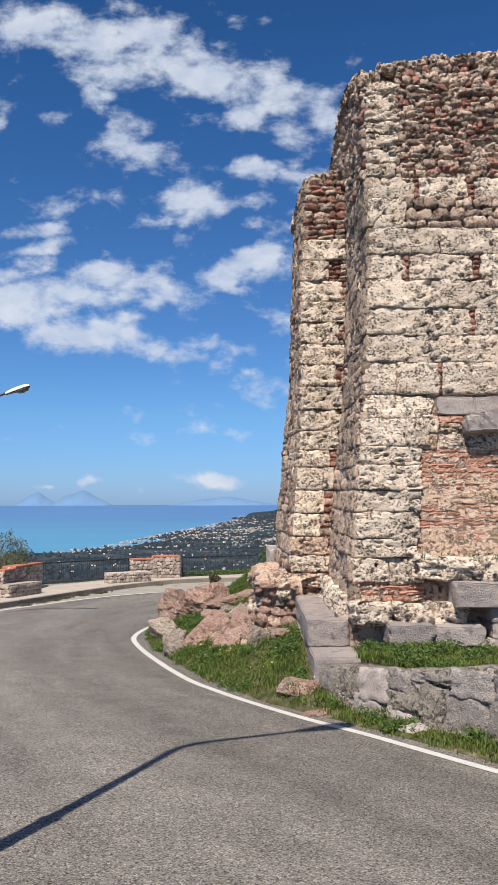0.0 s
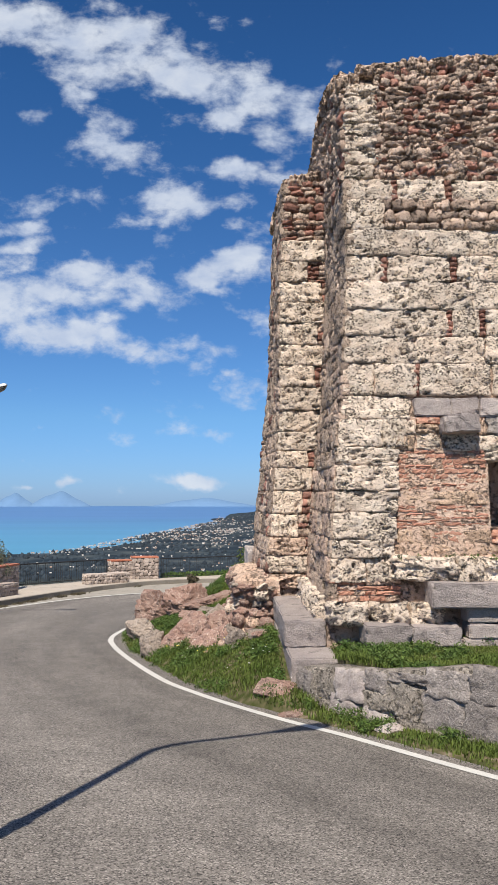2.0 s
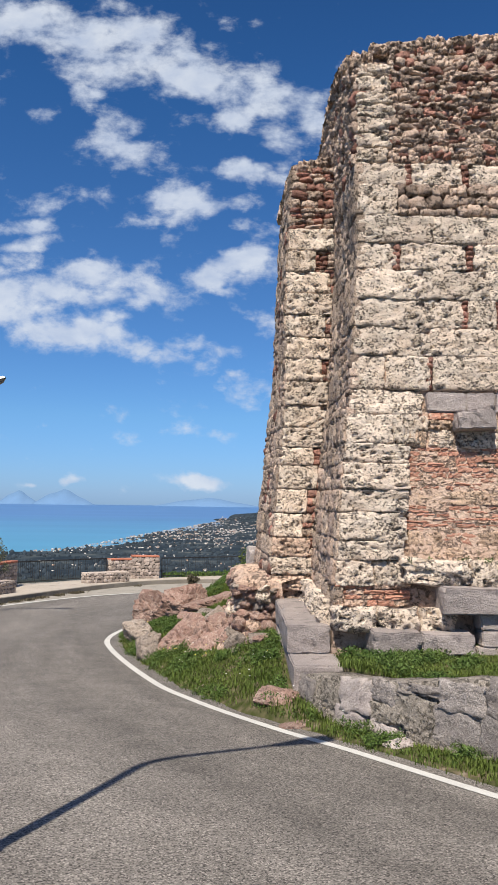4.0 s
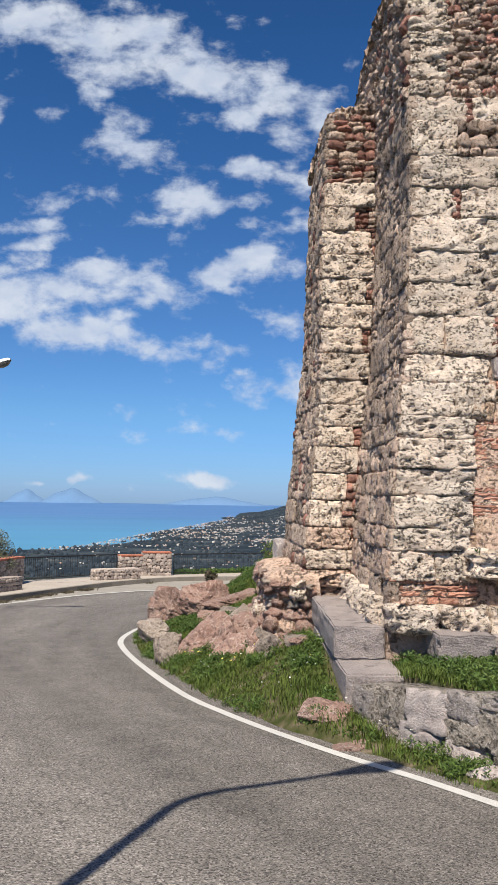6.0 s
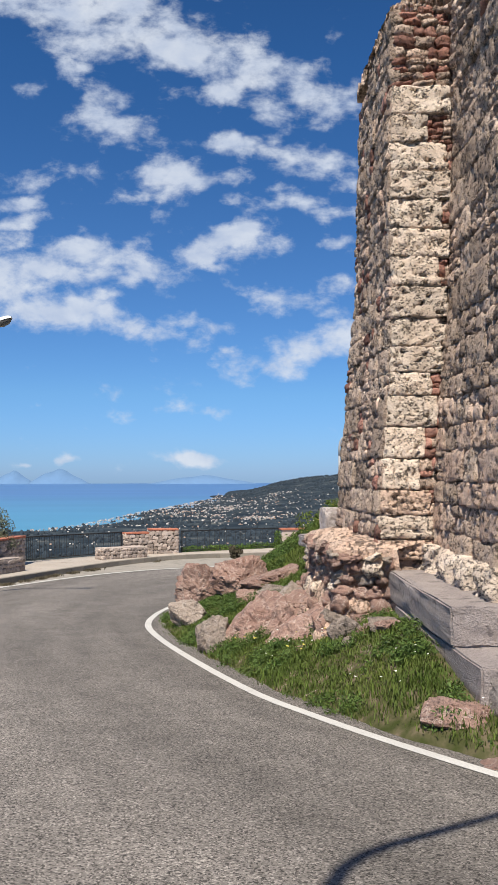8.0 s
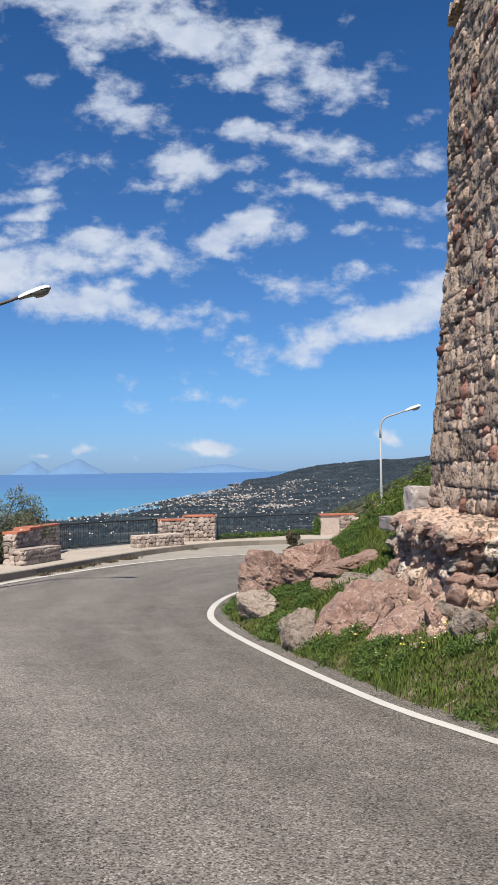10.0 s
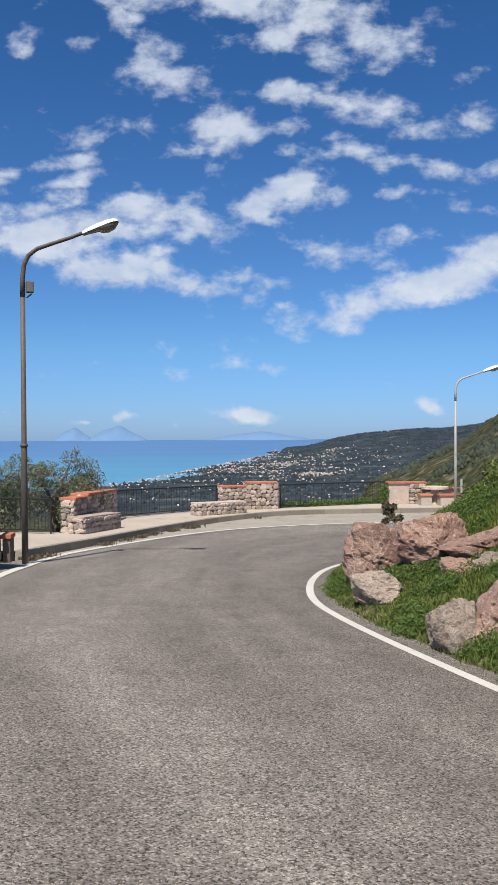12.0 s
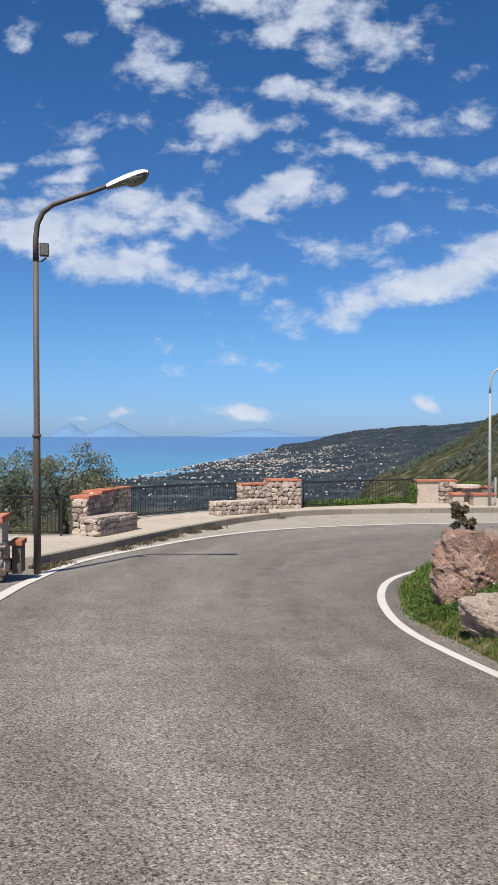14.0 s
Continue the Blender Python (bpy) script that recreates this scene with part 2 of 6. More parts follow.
BRICK = surf("old_brick", (0.44, 0.205, 0.14), (0.54, 0.34, 0.25), (0.54, 0.41, 0.31), 6.0, 60, 0.95, 0.9, 0.02, rnd=0.3, grime_at=0.56)
TANSTONE = surf("orange_tan_stone", (0.56, 0.385, 0.275), (0.64, 0.49, 0.37), (0.38, 0.245, 0.165), 5.0, 50, 0.95, 1.0, 0.03, rnd=0.18, pits=0.9, pit_scale=30, grime_at=0.6)
MORTAR = surf("old_mortar", (0.40, 0.285, 0.22), (0.50, 0.38, 0.295), (0.18, 0.115, 0.09), 3.0, 35, 1.0, 1.0, 0.04, pits=1.0, pit_scale=14)
PLASTER = surf("pink_lime_plaster", (0.62, 0.43, 0.325), (0.70, 0.54, 0.43), (0.50, 0.29, 0.21), 3.0, 35, 1.0, 1.0, 0.035, pits=1.0, pit_scale=18, grime_at=0.57)
SLAB = surf("grey_marble_slab", (0.31, 0.265, 0.25), (0.45, 0.385, 0.355), (0.17, 0.145, 0.14), 2.6, 48, 0.85, 1.0, 0.025, rnd=0.12, grime_at=0.54, fine_mix=0.5)
PALEMARBLE = surf("pale_grey_marble", (0.42, 0.355, 0.33), (0.54, 0.475, 0.435), (0.26, 0.215, 0.20), 3.2, 48, 0.85, 1.0, 0.02, rnd=0.18, grime_at=0.56, fine_mix=0.5)
REDROCK = surf("red_marble_rock", (0.325, 0.195, 0.155), (0.46, 0.325, 0.265), (0.165, 0.11, 0.095), 2.3, 42, 0.9, 1.0, 0.045, rnd=0.2, grime_at=0.53, fine_mix=0.45, veins=(0.62, 0.50, 0.43))
GREYROCK = surf("grey_veined_rock", (0.33, 0.265, 0.22), (0.44, 0.36, 0.30), (0.15, 0.125, 0.11), 2.6, 42, 0.9, 1.0, 0.045, rnd=0.25, grime_at=0.53, fine_mix=0.45, veins=(0.56, 0.48, 0.42))
WALLMORTAR = surf("rough_wall_mortar", (0.29, 0.25, 0.21), (0.39, 0.34, 0.29), (0.13, 0.115, 0.10), 3.4, 40, 0.95, 1.0, 0.035, pits=0.7, pit_scale=20, grime_at=0.53, veins=(0.55, 0.48, 0.42))
WALLSTONE = surf("grey_wall_stone", (0.235, 0.205, 0.19), (0.37, 0.325, 0.295), (0.12, 0.105, 0.10), 3.9, 40, 0.9, 1.0, 0.03, rnd=0.3, grime_at=0.55, fine_mix=0.5, veins=(0.52, 0.46, 0.42))
PAINT = surf("worn_white_paint", (0.58, 0.56, 0.52), (0.50, 0.48, 0.45), (0.30, 0.28, 0.26), 2.5, 75, 0.8, 0.4, 0.005, fine_mix=0.35, grime_at=0.62)
CONCRETE = surf("pale_concrete", (0.40, 0.345, 0.29), (0.48, 0.42, 0.36), (0.25, 0.215, 0.18), 0.9, 34, 0.95, 0.5, 0.012, grime_at=0.57, fine_mix=0.4)
DUST = surf("dusty_road_edge", (0.288, 0.260, 0.224), (0.360, 0.328, 0.280), (0.192, 0.176, 0.152), 0.9, 40, 0.95, 0.4, 0.01, grime_at=0.55, fine_mix=0.4)
KERBSTONE = surf("kerb_concrete", (0.236, 0.208, 0.171), (0.285, 0.254, 0.214), (0.136, 0.121, 0.102), 1.2, 35, 0.95, 0.6, 0.012, rnd=0.12)
PALESTONE = surf("pale_fieldstone", (0.40, 0.32, 0.27), (0.55, 0.475, 0.42), (0.24, 0.18, 0.16), 5.0, 34, 0.9, 1.0, 0.025, rnd=0.45, grime_at=0.57)
JOINT = surf("dark_joint_mortar", (0.12, 0.10, 0.088), (0.18, 0.15, 0.13), None, 3.0, 30, 1.0, 0.6, 0.015)
CAPBRICK = surf("terracotta_brick", (0.440, 0.152, 0.092), (0.480, 0.208, 0.132), (0.336, 0.144, 0.104), 3.0, 50, 0.85, 0.4, 0.008, rnd=0.2)
IRON = surf("black_painted_iron", (0.018, 0.018, 0.02), (0.03, 0.028, 0.028), None, 3.0, 60, 0.5, 0.2, 0.003)
POLE = surf("weathered_pole", (0.095, 0.078, 0.07), (0.15, 0.125, 0.112), (0.075, 0.045, 0.036), 3.0, 40, 0.6, 0.3, 0.004, stretch=(1, 1, 0.3))
DARKPOLE = surf("dark_bracket", (0.09, 0.075, 0.068), (0.13, 0.11, 0.10), None, 3.0, 40, 0.55, 0.3, 0.004)
PALEPOLE = surf("galvanised_pole", (0.34, 0.34, 0.34), (0.40, 0.40, 0.39), None, 2.0, 40, 0.5, 0.2, 0.004)
WHITECASE = surf("white_lamp_housing", (0.702, 0.702, 0.684), (0.630, 0.630, 0.612), None, 4.0, 50, 0.4, 0.1, 0.002, fine_mix=0.15)
LENS = surf("grey_lamp_bowl", (0.14, 0.135, 0.12), (0.19, 0.18, 0.16), None, 6.0, 60, 0.25, 0.1, 0.002, fine_mix=0.2, spec=0.6)
GRASS = surf("spring_grass", (0.075, 0.115, 0.018), (0.125, 0.155, 0.030), (0.20, 0.17, 0.07), 1.2, 15, 0.75, 0.1, 0.003, island=0.45, grime_at=0.64, fine_mix=0.3)
WEED = surf("leafy_weed", (0.055, 0.105, 0.020), (0.115, 0.16, 0.035), (0.16, 0.17, 0.05), 2.2, 18, 0.65, 0.1, 0.003, island=0.45, grime_at=0.6, fine_mix=0.3)
PETAL = surf("yellow_petal", (0.75, 0.62, 0.10), (0.80, 0.70, 0.20), None, 2.0, 10, 0.7, 0.1, 0.002)
DAISY = surf("white_petal", (0.78, 0.77, 0.70), (0.80, 0.78, 0.72), None, 2.0, 10, 0.7, 0.1, 0.002)
OLIVE = surf("olive_leaf", (0.125, 0.14, 0.085), (0.18, 0.19, 0.125), None, 1.0, 20, 0.6, 0.1, 0.002, island=0.4, fine_mix=0.3)
BARK = surf("olive_bark", (0.13, 0.11, 0.09), (0.18, 0.155, 0.13), None, 4.0, 30, 0.95, 0.9, 0.02)
IVY = surf("ivy_leaf", (0.08, 0.16, 0.025), (0.15, 0.20, 0.04), None, 1.0, 20, 0.6, 0.1, 0.002, island=0.4, fine_mix=0.3)
DRYSTEM = surf("dry_spurge", (0.10, 0.085, 0.055), (0.15, 0.12, 0.08), None, 4.0, 30, 0.9, 0.1, 0.002, island=0.3)
HOUSE = surf("far_house_wall", (0.40, 0.385, 0.37), (0.35, 0.32, 0.30), None, 0.05, 0.6, 0.9, 0.0, 0.01, island=0.5, fine_mix=0.1)
HOUSEROOF = surf("far_house_roof", (0.30, 0.20, 0.155), (0.33, 0.24, 0.19), None, 0.05, 0.6, 0.9, 0.0, 0.01, island=0.3, fine_mix=0.1)
DARKTREE = surf("far_scrub", (0.036, 0.046, 0.034), (0.052, 0.062, 0.044), None, 0.1, 2.0, 0.9, 0.2, 0.1, island=0.4, fine_mix=0.3)
# distance haze put into the colour: island rock tinted close to the horizon sky
ISLAND = surf("hazed_island_rock", (0.13, 0.227, 0.375), (0.134, 0.231, 0.38), None, 0.002, 0.02, 1.0, 0.0, 0.1, fine_mix=0.1, spec=0.0)
# tree green shifted to blue-grey, so the colour holds the distance haze
FARTREE = surf("hazed_far_woods", (0.024, 0.036, 0.050), (0.036, 0.050, 0.062), None, 0.1, 2.0, 0.9, 0.2, 0.1, island=0.4, fine_mix=0.3)


def asphalt_material():
    """Worn asphalt: pale stone chips with dark gaps, wheel tracks and stains."""
    m = bpy.data.materials.new("worn_asphalt")
    m.use_nodes = True
    n, l = m.node_tree.nodes, m.node_tree.links
    b = n["Principled BSDF"]
    b.inputs["Roughness"].default_value, b.inputs["Specular IOR Level"].default_value = 0.9, 0.25
    geo = n.new("ShaderNodeNewGeometry")

    def tex(kind, scale, detail=4.0):
        t = n.new(kind)
        t.inputs["Scale"].default_value = scale
        if kind == "ShaderNodeTexNoise":
            t.inputs["Detail"].default_value = detail
        l.new(geo.outputs["Position"], t.inputs["Vector"])
        return t

    def ramp(f, *stops):
        r = n.new("ShaderNodeValToRGB")
        while len(r.color_ramp.elements) < len(stops):
            r.color_ramp.elements.new(0.5)
        for e, (p, c) in zip(r.color_ramp.elements, stops):
            e.position, e.color = p, (c, c * 0.972, c * 0.945, 1)
        l.new(f, r.inputs[0])
        return r.outputs[0]

    def mix(f, a, c, how="MIX"):
        x = n.new("ShaderNodeMix")
        x.data_type, x.blend_type = "RGBA", how
        for sock, v in (("Factor", f), ("A", a), ("B", c)):
            if isinstance(v, float):
                x.inputs[sock].default_value = v
            else:
                l.new(v, x.inputs[sock])
        return x.outputs["Result"]

    chips = tex("ShaderNodeTexVoronoi", 105.0)
    spl = n.new("ShaderNodeSeparateColor")
    l.new(chips.outputs["Color"], spl.inputs[0])
    chip = ramp(spl.outputs[0], (0.0, 0.012), (0.2, 0.035), (0.34, 0.16), (0.8, 0.215), (1.0, 0.46))
    sand = ramp(tex("ShaderNodeTexNoise", 46.0, 6.0).outputs["Fac"], (0.36, 0.06), (0.64, 0.31))
    col = mix(0.26, chip, sand)
    broad = ramp(tex("ShaderNodeTexNoise", 2.3, 8.0).outputs["Fac"], (0.34, 0.88), (0.66, 1.10))
    col = mix(1.0, col, broad, "MULTIPLY")
    # wear that follows the lanes: across 0 to 1, along in metres
    lane = n.new("ShaderNodeUVMap")
    lane.uv_map = "lane"
    long = n.new("ShaderNodeMapping")
    long.inputs["Scale"].default_value = (9.0, 0.16, 1.0)
    l.new(lane.outputs[0], long.inputs["Vector"])
    track = n.new("ShaderNodeTexNoise")
    track.inputs["Scale"].default_value, track.inputs["Detail"].default_value = 1.0, 6.0
    l.new(long.outputs[0], track.inputs["Vector"])
    col = mix(1.0, col, ramp(track.outputs["Fac"], (0.32, 0.82), (0.68, 1.15)), "MULTIPLY")
    cross = n.new("ShaderNodeSeparateXYZ")
    l.new(lane.outputs[0], cross.inputs[0])
    wander = n.new("ShaderNodeMath")
    wander.operation = "MULTIPLY_ADD"
    l.new(track.outputs["Fac"], wander.inputs[0])
    wander.inputs[1].default_value = 0.07
    l.new(cross.outputs[0], wander.inputs[2])
    wheels = ramp(wander.outputs[0], (0.0, 1.25), (0.1, 1.2), (0.2, 0.97), (0.34, 1.12), (0.5, 1.08), (0.62, 0.88), (0.78, 0.98), (0.9, 0.86), (1.0, 0.95))
    col = mix(1.0, col, wheels, "MULTIPLY")
    l.new(col, b.inputs["Base Color"])
    bmp = n.new("ShaderNodeBump")
    bmp.inputs["Strength"].default_value, bmp.inputs["Distance"].default_value = 0.6, 0.006
    l.new(spl.outputs[0], bmp.inputs["Height"])
    l.new(bmp.outputs[0], b.inputs["Normal"])
    return m


ASPHALT = asphalt_material()


def sea_material():
    m = bpy.data.materials.new("sea_water")
    m.use_nodes = True
    n, l = m.node_tree.nodes, m.node_tree.links
    b = n["Principled BSDF"]
    b.inputs["Roughness"].default_value, b.inputs["Specular IOR Level"].default_value = 0.55, 0.12
    geo = n.new("ShaderNodeNewGeometry")
    st = n.new("ShaderNodeVectorMath")
    st.operation = "MULTIPLY"
    st.inputs[1].default_value = (0.0012, 0.006, 1)
    l.new(geo.outputs["Position"], st.inputs[0])
    t = n.new("ShaderNodeTexNoise")
    t.inputs["Scale"].default_value, t.inputs["Detail"].default_value = 1.0, 5.0
    l.new(st.outputs[0], t.inputs["Vector"])
    spl = n.new("ShaderNodeSeparateXYZ")
    l.new(geo.outputs["Position"], spl.inputs[0])
    shoal = n.new("ShaderNodeMapRange")
    shoal.inputs["From Min"].default_value, shoal.inputs["From Max"].default_value = 700, 2300
    l.new(spl.outputs[1], shoal.inputs["Value"])
    a = n.new("ShaderNodeMix")
    a.data_type = "RGBA"
    a.inputs["A"].default_value, a.inputs["B"].default_value = (0.08, 0.25, 0.39, 1), (0.08, 0.175, 0.355, 1)
    l.new(shoal.outputs[0], a.inputs["Factor"])
    c = n.new("ShaderNodeMix")
    c.data_type, c.blend_type = "RGBA", "MULTIPLY"
    r = n.new("ShaderNodeMapRange")
    r.inputs["To Min"].default_value, r.inputs["To Max"].default_value = 0.8, 1.2
    l.new(t.outputs["Fac"], r.inputs["Value"])
    c.inputs["Factor"].default_value = 1.0
    l.new(a.outputs["Result"], c.inputs["A"])
    l.new(r.outputs[0], c.inputs["B"])
    l.new(c.outputs["Result"], b.inputs["Base Color"])
    return m


def land_material():
    """Ground sheet: soil and grass near by, olive groves and scrub farther away, the groves hazed in colour."""
    m = bpy.data.materials.new("land")
    m.use_nodes = True
    n, l = m.node_tree.nodes, m.node_tree.links
    b = n["Principled BSDF"]
    b.inputs["Roughness"].default_value, b.inputs["Specular IOR Level"].default_value = 1.0, 0.0
    geo = n.new("ShaderNodeNewGeometry")

    def tex(s, d=6.0):
        t = n.new("ShaderNodeTexNoise")
        t.inputs["Scale"].default_value, t.inputs["Detail"].default_value = s, d
        l.new(geo.outputs["Position"], t.inputs["Vector"])
        return t.outputs["Fac"]

    def ramp(f, *stops):
        r = n.new("ShaderNodeValToRGB")
        while len(r.color_ramp.elements) < len(stops):
            r.color_ramp.elements.new(0.5)
        for e, (p, c) in zip(r.color_ramp.elements, stops):
            e.position, e.color = p, (*c, 1)
        l.new(f, r.inputs[0])
        return r.outputs[0]

    near = ramp(tex(5.0, 10), (0.36, (0.045, 0.055, 0.018)), (0.5, (0.085, 0.08, 0.04)), (0.62, (0.16, 0.125, 0.085)), (0.7, (0.24, 0.20, 0.155)))
    # blue-grey stops paint aerial haze into the far groves
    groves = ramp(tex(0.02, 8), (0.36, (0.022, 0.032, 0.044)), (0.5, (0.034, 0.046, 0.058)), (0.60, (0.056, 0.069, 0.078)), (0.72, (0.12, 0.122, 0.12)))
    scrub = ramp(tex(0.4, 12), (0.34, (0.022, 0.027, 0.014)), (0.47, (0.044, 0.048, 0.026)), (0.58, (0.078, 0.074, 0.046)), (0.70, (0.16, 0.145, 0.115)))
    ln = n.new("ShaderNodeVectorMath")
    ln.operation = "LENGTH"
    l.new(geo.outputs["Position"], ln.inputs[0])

    def step(lo, hi):
        r = n.new("ShaderNodeMapRange")
        r.inputs["From Min"].default_value, r.inputs["From Max"].default_value = lo, hi
        l.new(ln.outputs["Value"], r.inputs["Value"])
        return r.outputs[0]

    def mix(f, a, c):
        x = n.new("ShaderNodeMix")
        x.data_type = "RGBA"
        l.new(f, x.inputs["Factor"])
        l.new(a, x.inputs["A"])
        l.new(c, x.inputs["B"])
        return x.outputs["Result"]

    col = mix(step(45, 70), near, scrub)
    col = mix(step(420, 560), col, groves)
    l.new(col, b.inputs["Base Color"])
    bmp = n.new("ShaderNodeBump")
    bmp.inputs["Strength"].default_value, bmp.inputs["Distance"].default_value = 0.6, 0.03
    l.new(tex(14), bmp.inputs["Height"])
    l.new(bmp.outputs[0], b.inputs["Normal"])
    return m


SEA, LAND = sea_material(), land_material()


# ---- building helpers ----
def mesh_from(name, verts, faces, material, smooth=False):
    me = bpy.data.meshes.new(name)
    me.from_pydata([tuple(v) for v in verts], [], [tuple(f) for f in faces])
    me.materials.append(material)
    if smooth:
        me.polygons.foreach_set("use_smooth", [True] * len(me.polygons))
    me.update()
    return me


def mesh_fast(name, verts, faces, material, smooth=False):
    """verts (n, 3), faces (m, k) arrays, all faces with the same number of corners."""
    verts, faces = np.asarray(verts, np.float32), np.asarray(faces, np.int32)
    me = bpy.data.meshes.new(name)
    k = faces.shape[1]
    me.vertices.add(len(verts))
    me.vertices.foreach_set("co", verts.ravel())
    me.loops.add(faces.size)
    me.loops.foreach_set("vertex_index", faces.ravel())
    me.polygons.add(len(faces))
    me.polygons.foreach_set("loop_start", np.arange(0, faces.size, k, dtype=np.int32))
    me.polygons.foreach_set("loop_total", np.full(len(faces), k, np.int32))
    me.materials.append(material)
    if smooth:
        me.polygons.foreach_set("use_smooth", np.ones(len(faces), bool))
    me.update(calc_edges=True)
    return me


def child(name, me, parent, m=None, label=""):
    ob = new(name, me)
    ob.parent = parent
    if m is not None:
        ob.matrix_local = m
    if label:
        tagged(ob, label)
    return ob


def part(name, bm, material, parent=None, label="", smooth=False):
    me = bpy.data.meshes.new(name)
    bm.to_mesh(me)
    bm.free()
    me.materials.append(material)
    if smooth:
        me.polygons.foreach_set("use_smooth", [True] * len(me.polygons))
    ob = new(name, me)
    if parent:
        ob.parent = parent
    if label:
        tagged(ob, label)
    return ob


def box_bm(bm, size, at=(0, 0, 0), turn=0.0, bevel=0.0):
    made = bmesh.ops.create_cube(bm, size=1.0)["verts"]
    bmesh.ops.scale(bm, vec=size, verts=made)
    if bevel:
        edges = list({e for v in made for e in v.link_edges})
        made = list({v for f in bmesh.ops.bevel(bm, geom=edges, offset=bevel, segments=2, affect="EDGES", profile=0.6)["faces"] for v in f.verts} | set(v for v in made if v.is_valid))
    bmesh.ops.transform(bm, matrix=pose(*at, 0, 0, turn), verts=made)
    return made


def tube_bm(bm, points, radii, sides=10):
    """A bent round bar through the points."""
    pts = [Vector(p) for p in points]
    rings = []
    for i, p in enumerate(pts):
        d = (pts[min(i + 1, len(pts) - 1)] - pts[max(i - 1, 0)]).normalized()
        side = d.cross(Vector((0, 1, 0.01))).normalized()
        up = side.cross(d)
        r = radii[i] if isinstance(radii, (list, tuple)) else radii
        rings.append([bm.verts.new(p + r * (math.cos(a) * side + math.sin(a) * up)) for a in (math.tau * k / sides for k in range(sides))])
    for a, b in zip(rings, rings[1:]):
        for k in range(sides):
            bm.faces.new((a[k], a[(k + 1) % sides], b[(k + 1) % sides], b[k]))
    bm.faces.new(rings[0][::-1])
    bm.faces.new(rings[-1])


def curve(points, step=0.3):
    """A smooth line through plan points, sampled at about the step."""
    p = np.array([points[0], *points, points[-1]], float)
    out = []
    for i in range(1, len(p) - 2):
        a, b, c, d = p[i - 1], p[i], p[i + 1], p[i + 2]
        count = max(2, int(np.linalg.norm(c - b) / step))
        for t in np.arange(count) / count:
            out.append(0.5 * (2 * b + (c - a) * t + (2 * a - 5 * b + 4 * c - d) * t * t + (3 * b - a - 3 * c + d) * t ** 3))
    out.append(p[-2])
    return np.array(out)


def interp(x, table):
    xs, ys = zip(*table)
    return np.interp(x, xs, ys)


# ---- plan: road, banks, far land ----
ROAD_FIT = (0.0104, -0.7036, -1.1267, 0.664, 0.1221, 0.7147, 0.0008, -0.1314, -0.1578)


def road_z(x, y):
    x, y = np.clip(x, -12, 14) / 10, np.clip(y, -9, 38) / 10
    c = ROAD_FIT
    return c[0] + c[1] * x + c[2] * y + c[3] * x * y + c[4] * y * y + c[5] * x * x + c[6] * y ** 3 + c[7] * x * y * y + c[8] * x * x * y


INNER = curve([(13, -10), (8, -2.2), (5, 2.5), (3.3, 5.1), (2.15, 6.8), (1.24, 8.24), (0.69, 9.0), (-0.03, 10.17), (-0.5, 11.05), (-0.86, 11.8), (-1.4, 13.35), (-2.03, 15.4),
               (-2.42, 16.9), (-2.6, 17.9), (-2.65, 19.0), (-2.56, 20.4), (-2.27, 21.9), (-1.75, 23.1), (-0.8, 24.3), (1.2, 25.7), (4, 27), (9, 28.4), (16, 30)])
OUTER = curve([(6.5, -11), (3.2, -4.5), (0.25, 1.0), (-1.5, 4), (-3.25, 7), (-4.9, 10.2), (-6.3, 13.2), (-7.2, 16.2), (-7.55, 18.7), (-7.74, 20.8), (-7.7, 23.8),
               (-6.75, 27.3), (-5.5, 29.95), (-3.95, 31.75), (-2.2, 32.8), (-0.35, 33.45), (1.4, 33.7), (4, 33.8), (9, 34.2), (16, 35)])
KERB = curve([(-8.2, 22.2), (-7.95, 24.0), (-7.6, 25.9), (-7.15, 28.1), (-6.45, 30.5), (-5.2, 33.4), (-3.35, 35.9), (-1.1, 37.0), (1, 37.5), (4, 38.0), (10, 38.8), (16, 39.8)])
PARAPET = curve([(-13.5, 20.2), (-13.5, 25), (-9.3, 26.7), (-9.1, 29.0), (-8.95, 31.9), (-7.4, 34.4), (-5.5, 36.6), (-3.3, 37.9), (-1, 39.2), (1.3, 40.4), (4, 41.9), (10, 42.8), (16, 43)])


def away(x, y, line):
    """Signed distance to a line of the plan: positive on its right-hand side."""
    p = np.stack([x, y], -1).reshape(-1, 2)
    best, sign = np.full(len(p), 1e9), np.ones(len(p))
    for a, b in zip(line[:-1], line[1:]):
        d = b - a
        t = np.clip(((p - a) @ d) / (d @ d), 0, 1)
        off = p - (a + t[:, None] * d)
        dist = np.hypot(off[:, 0], off[:, 1])
        near = dist < best
        best = np.where(near, dist, best)
        sign = np.where(near, np.where(d[1] * off[:, 0] - d[0] * off[:, 1] > 0, 1.0, -1.0), sign)
    return (best * sign).reshape(np.shape(x))


def smooth(x, lo, hi):
    t = np.clip((x - lo) / (hi - lo), 0, 1)
    return t * t * (3 - 2 * t)


def ripple(x, y, s):
    return np.sin(x * s + 1.3 * np.sin(y * s * 0.7)) * np.cos(y * s * 1.1 + 0.9 * np.sin(x * s * 0.6))


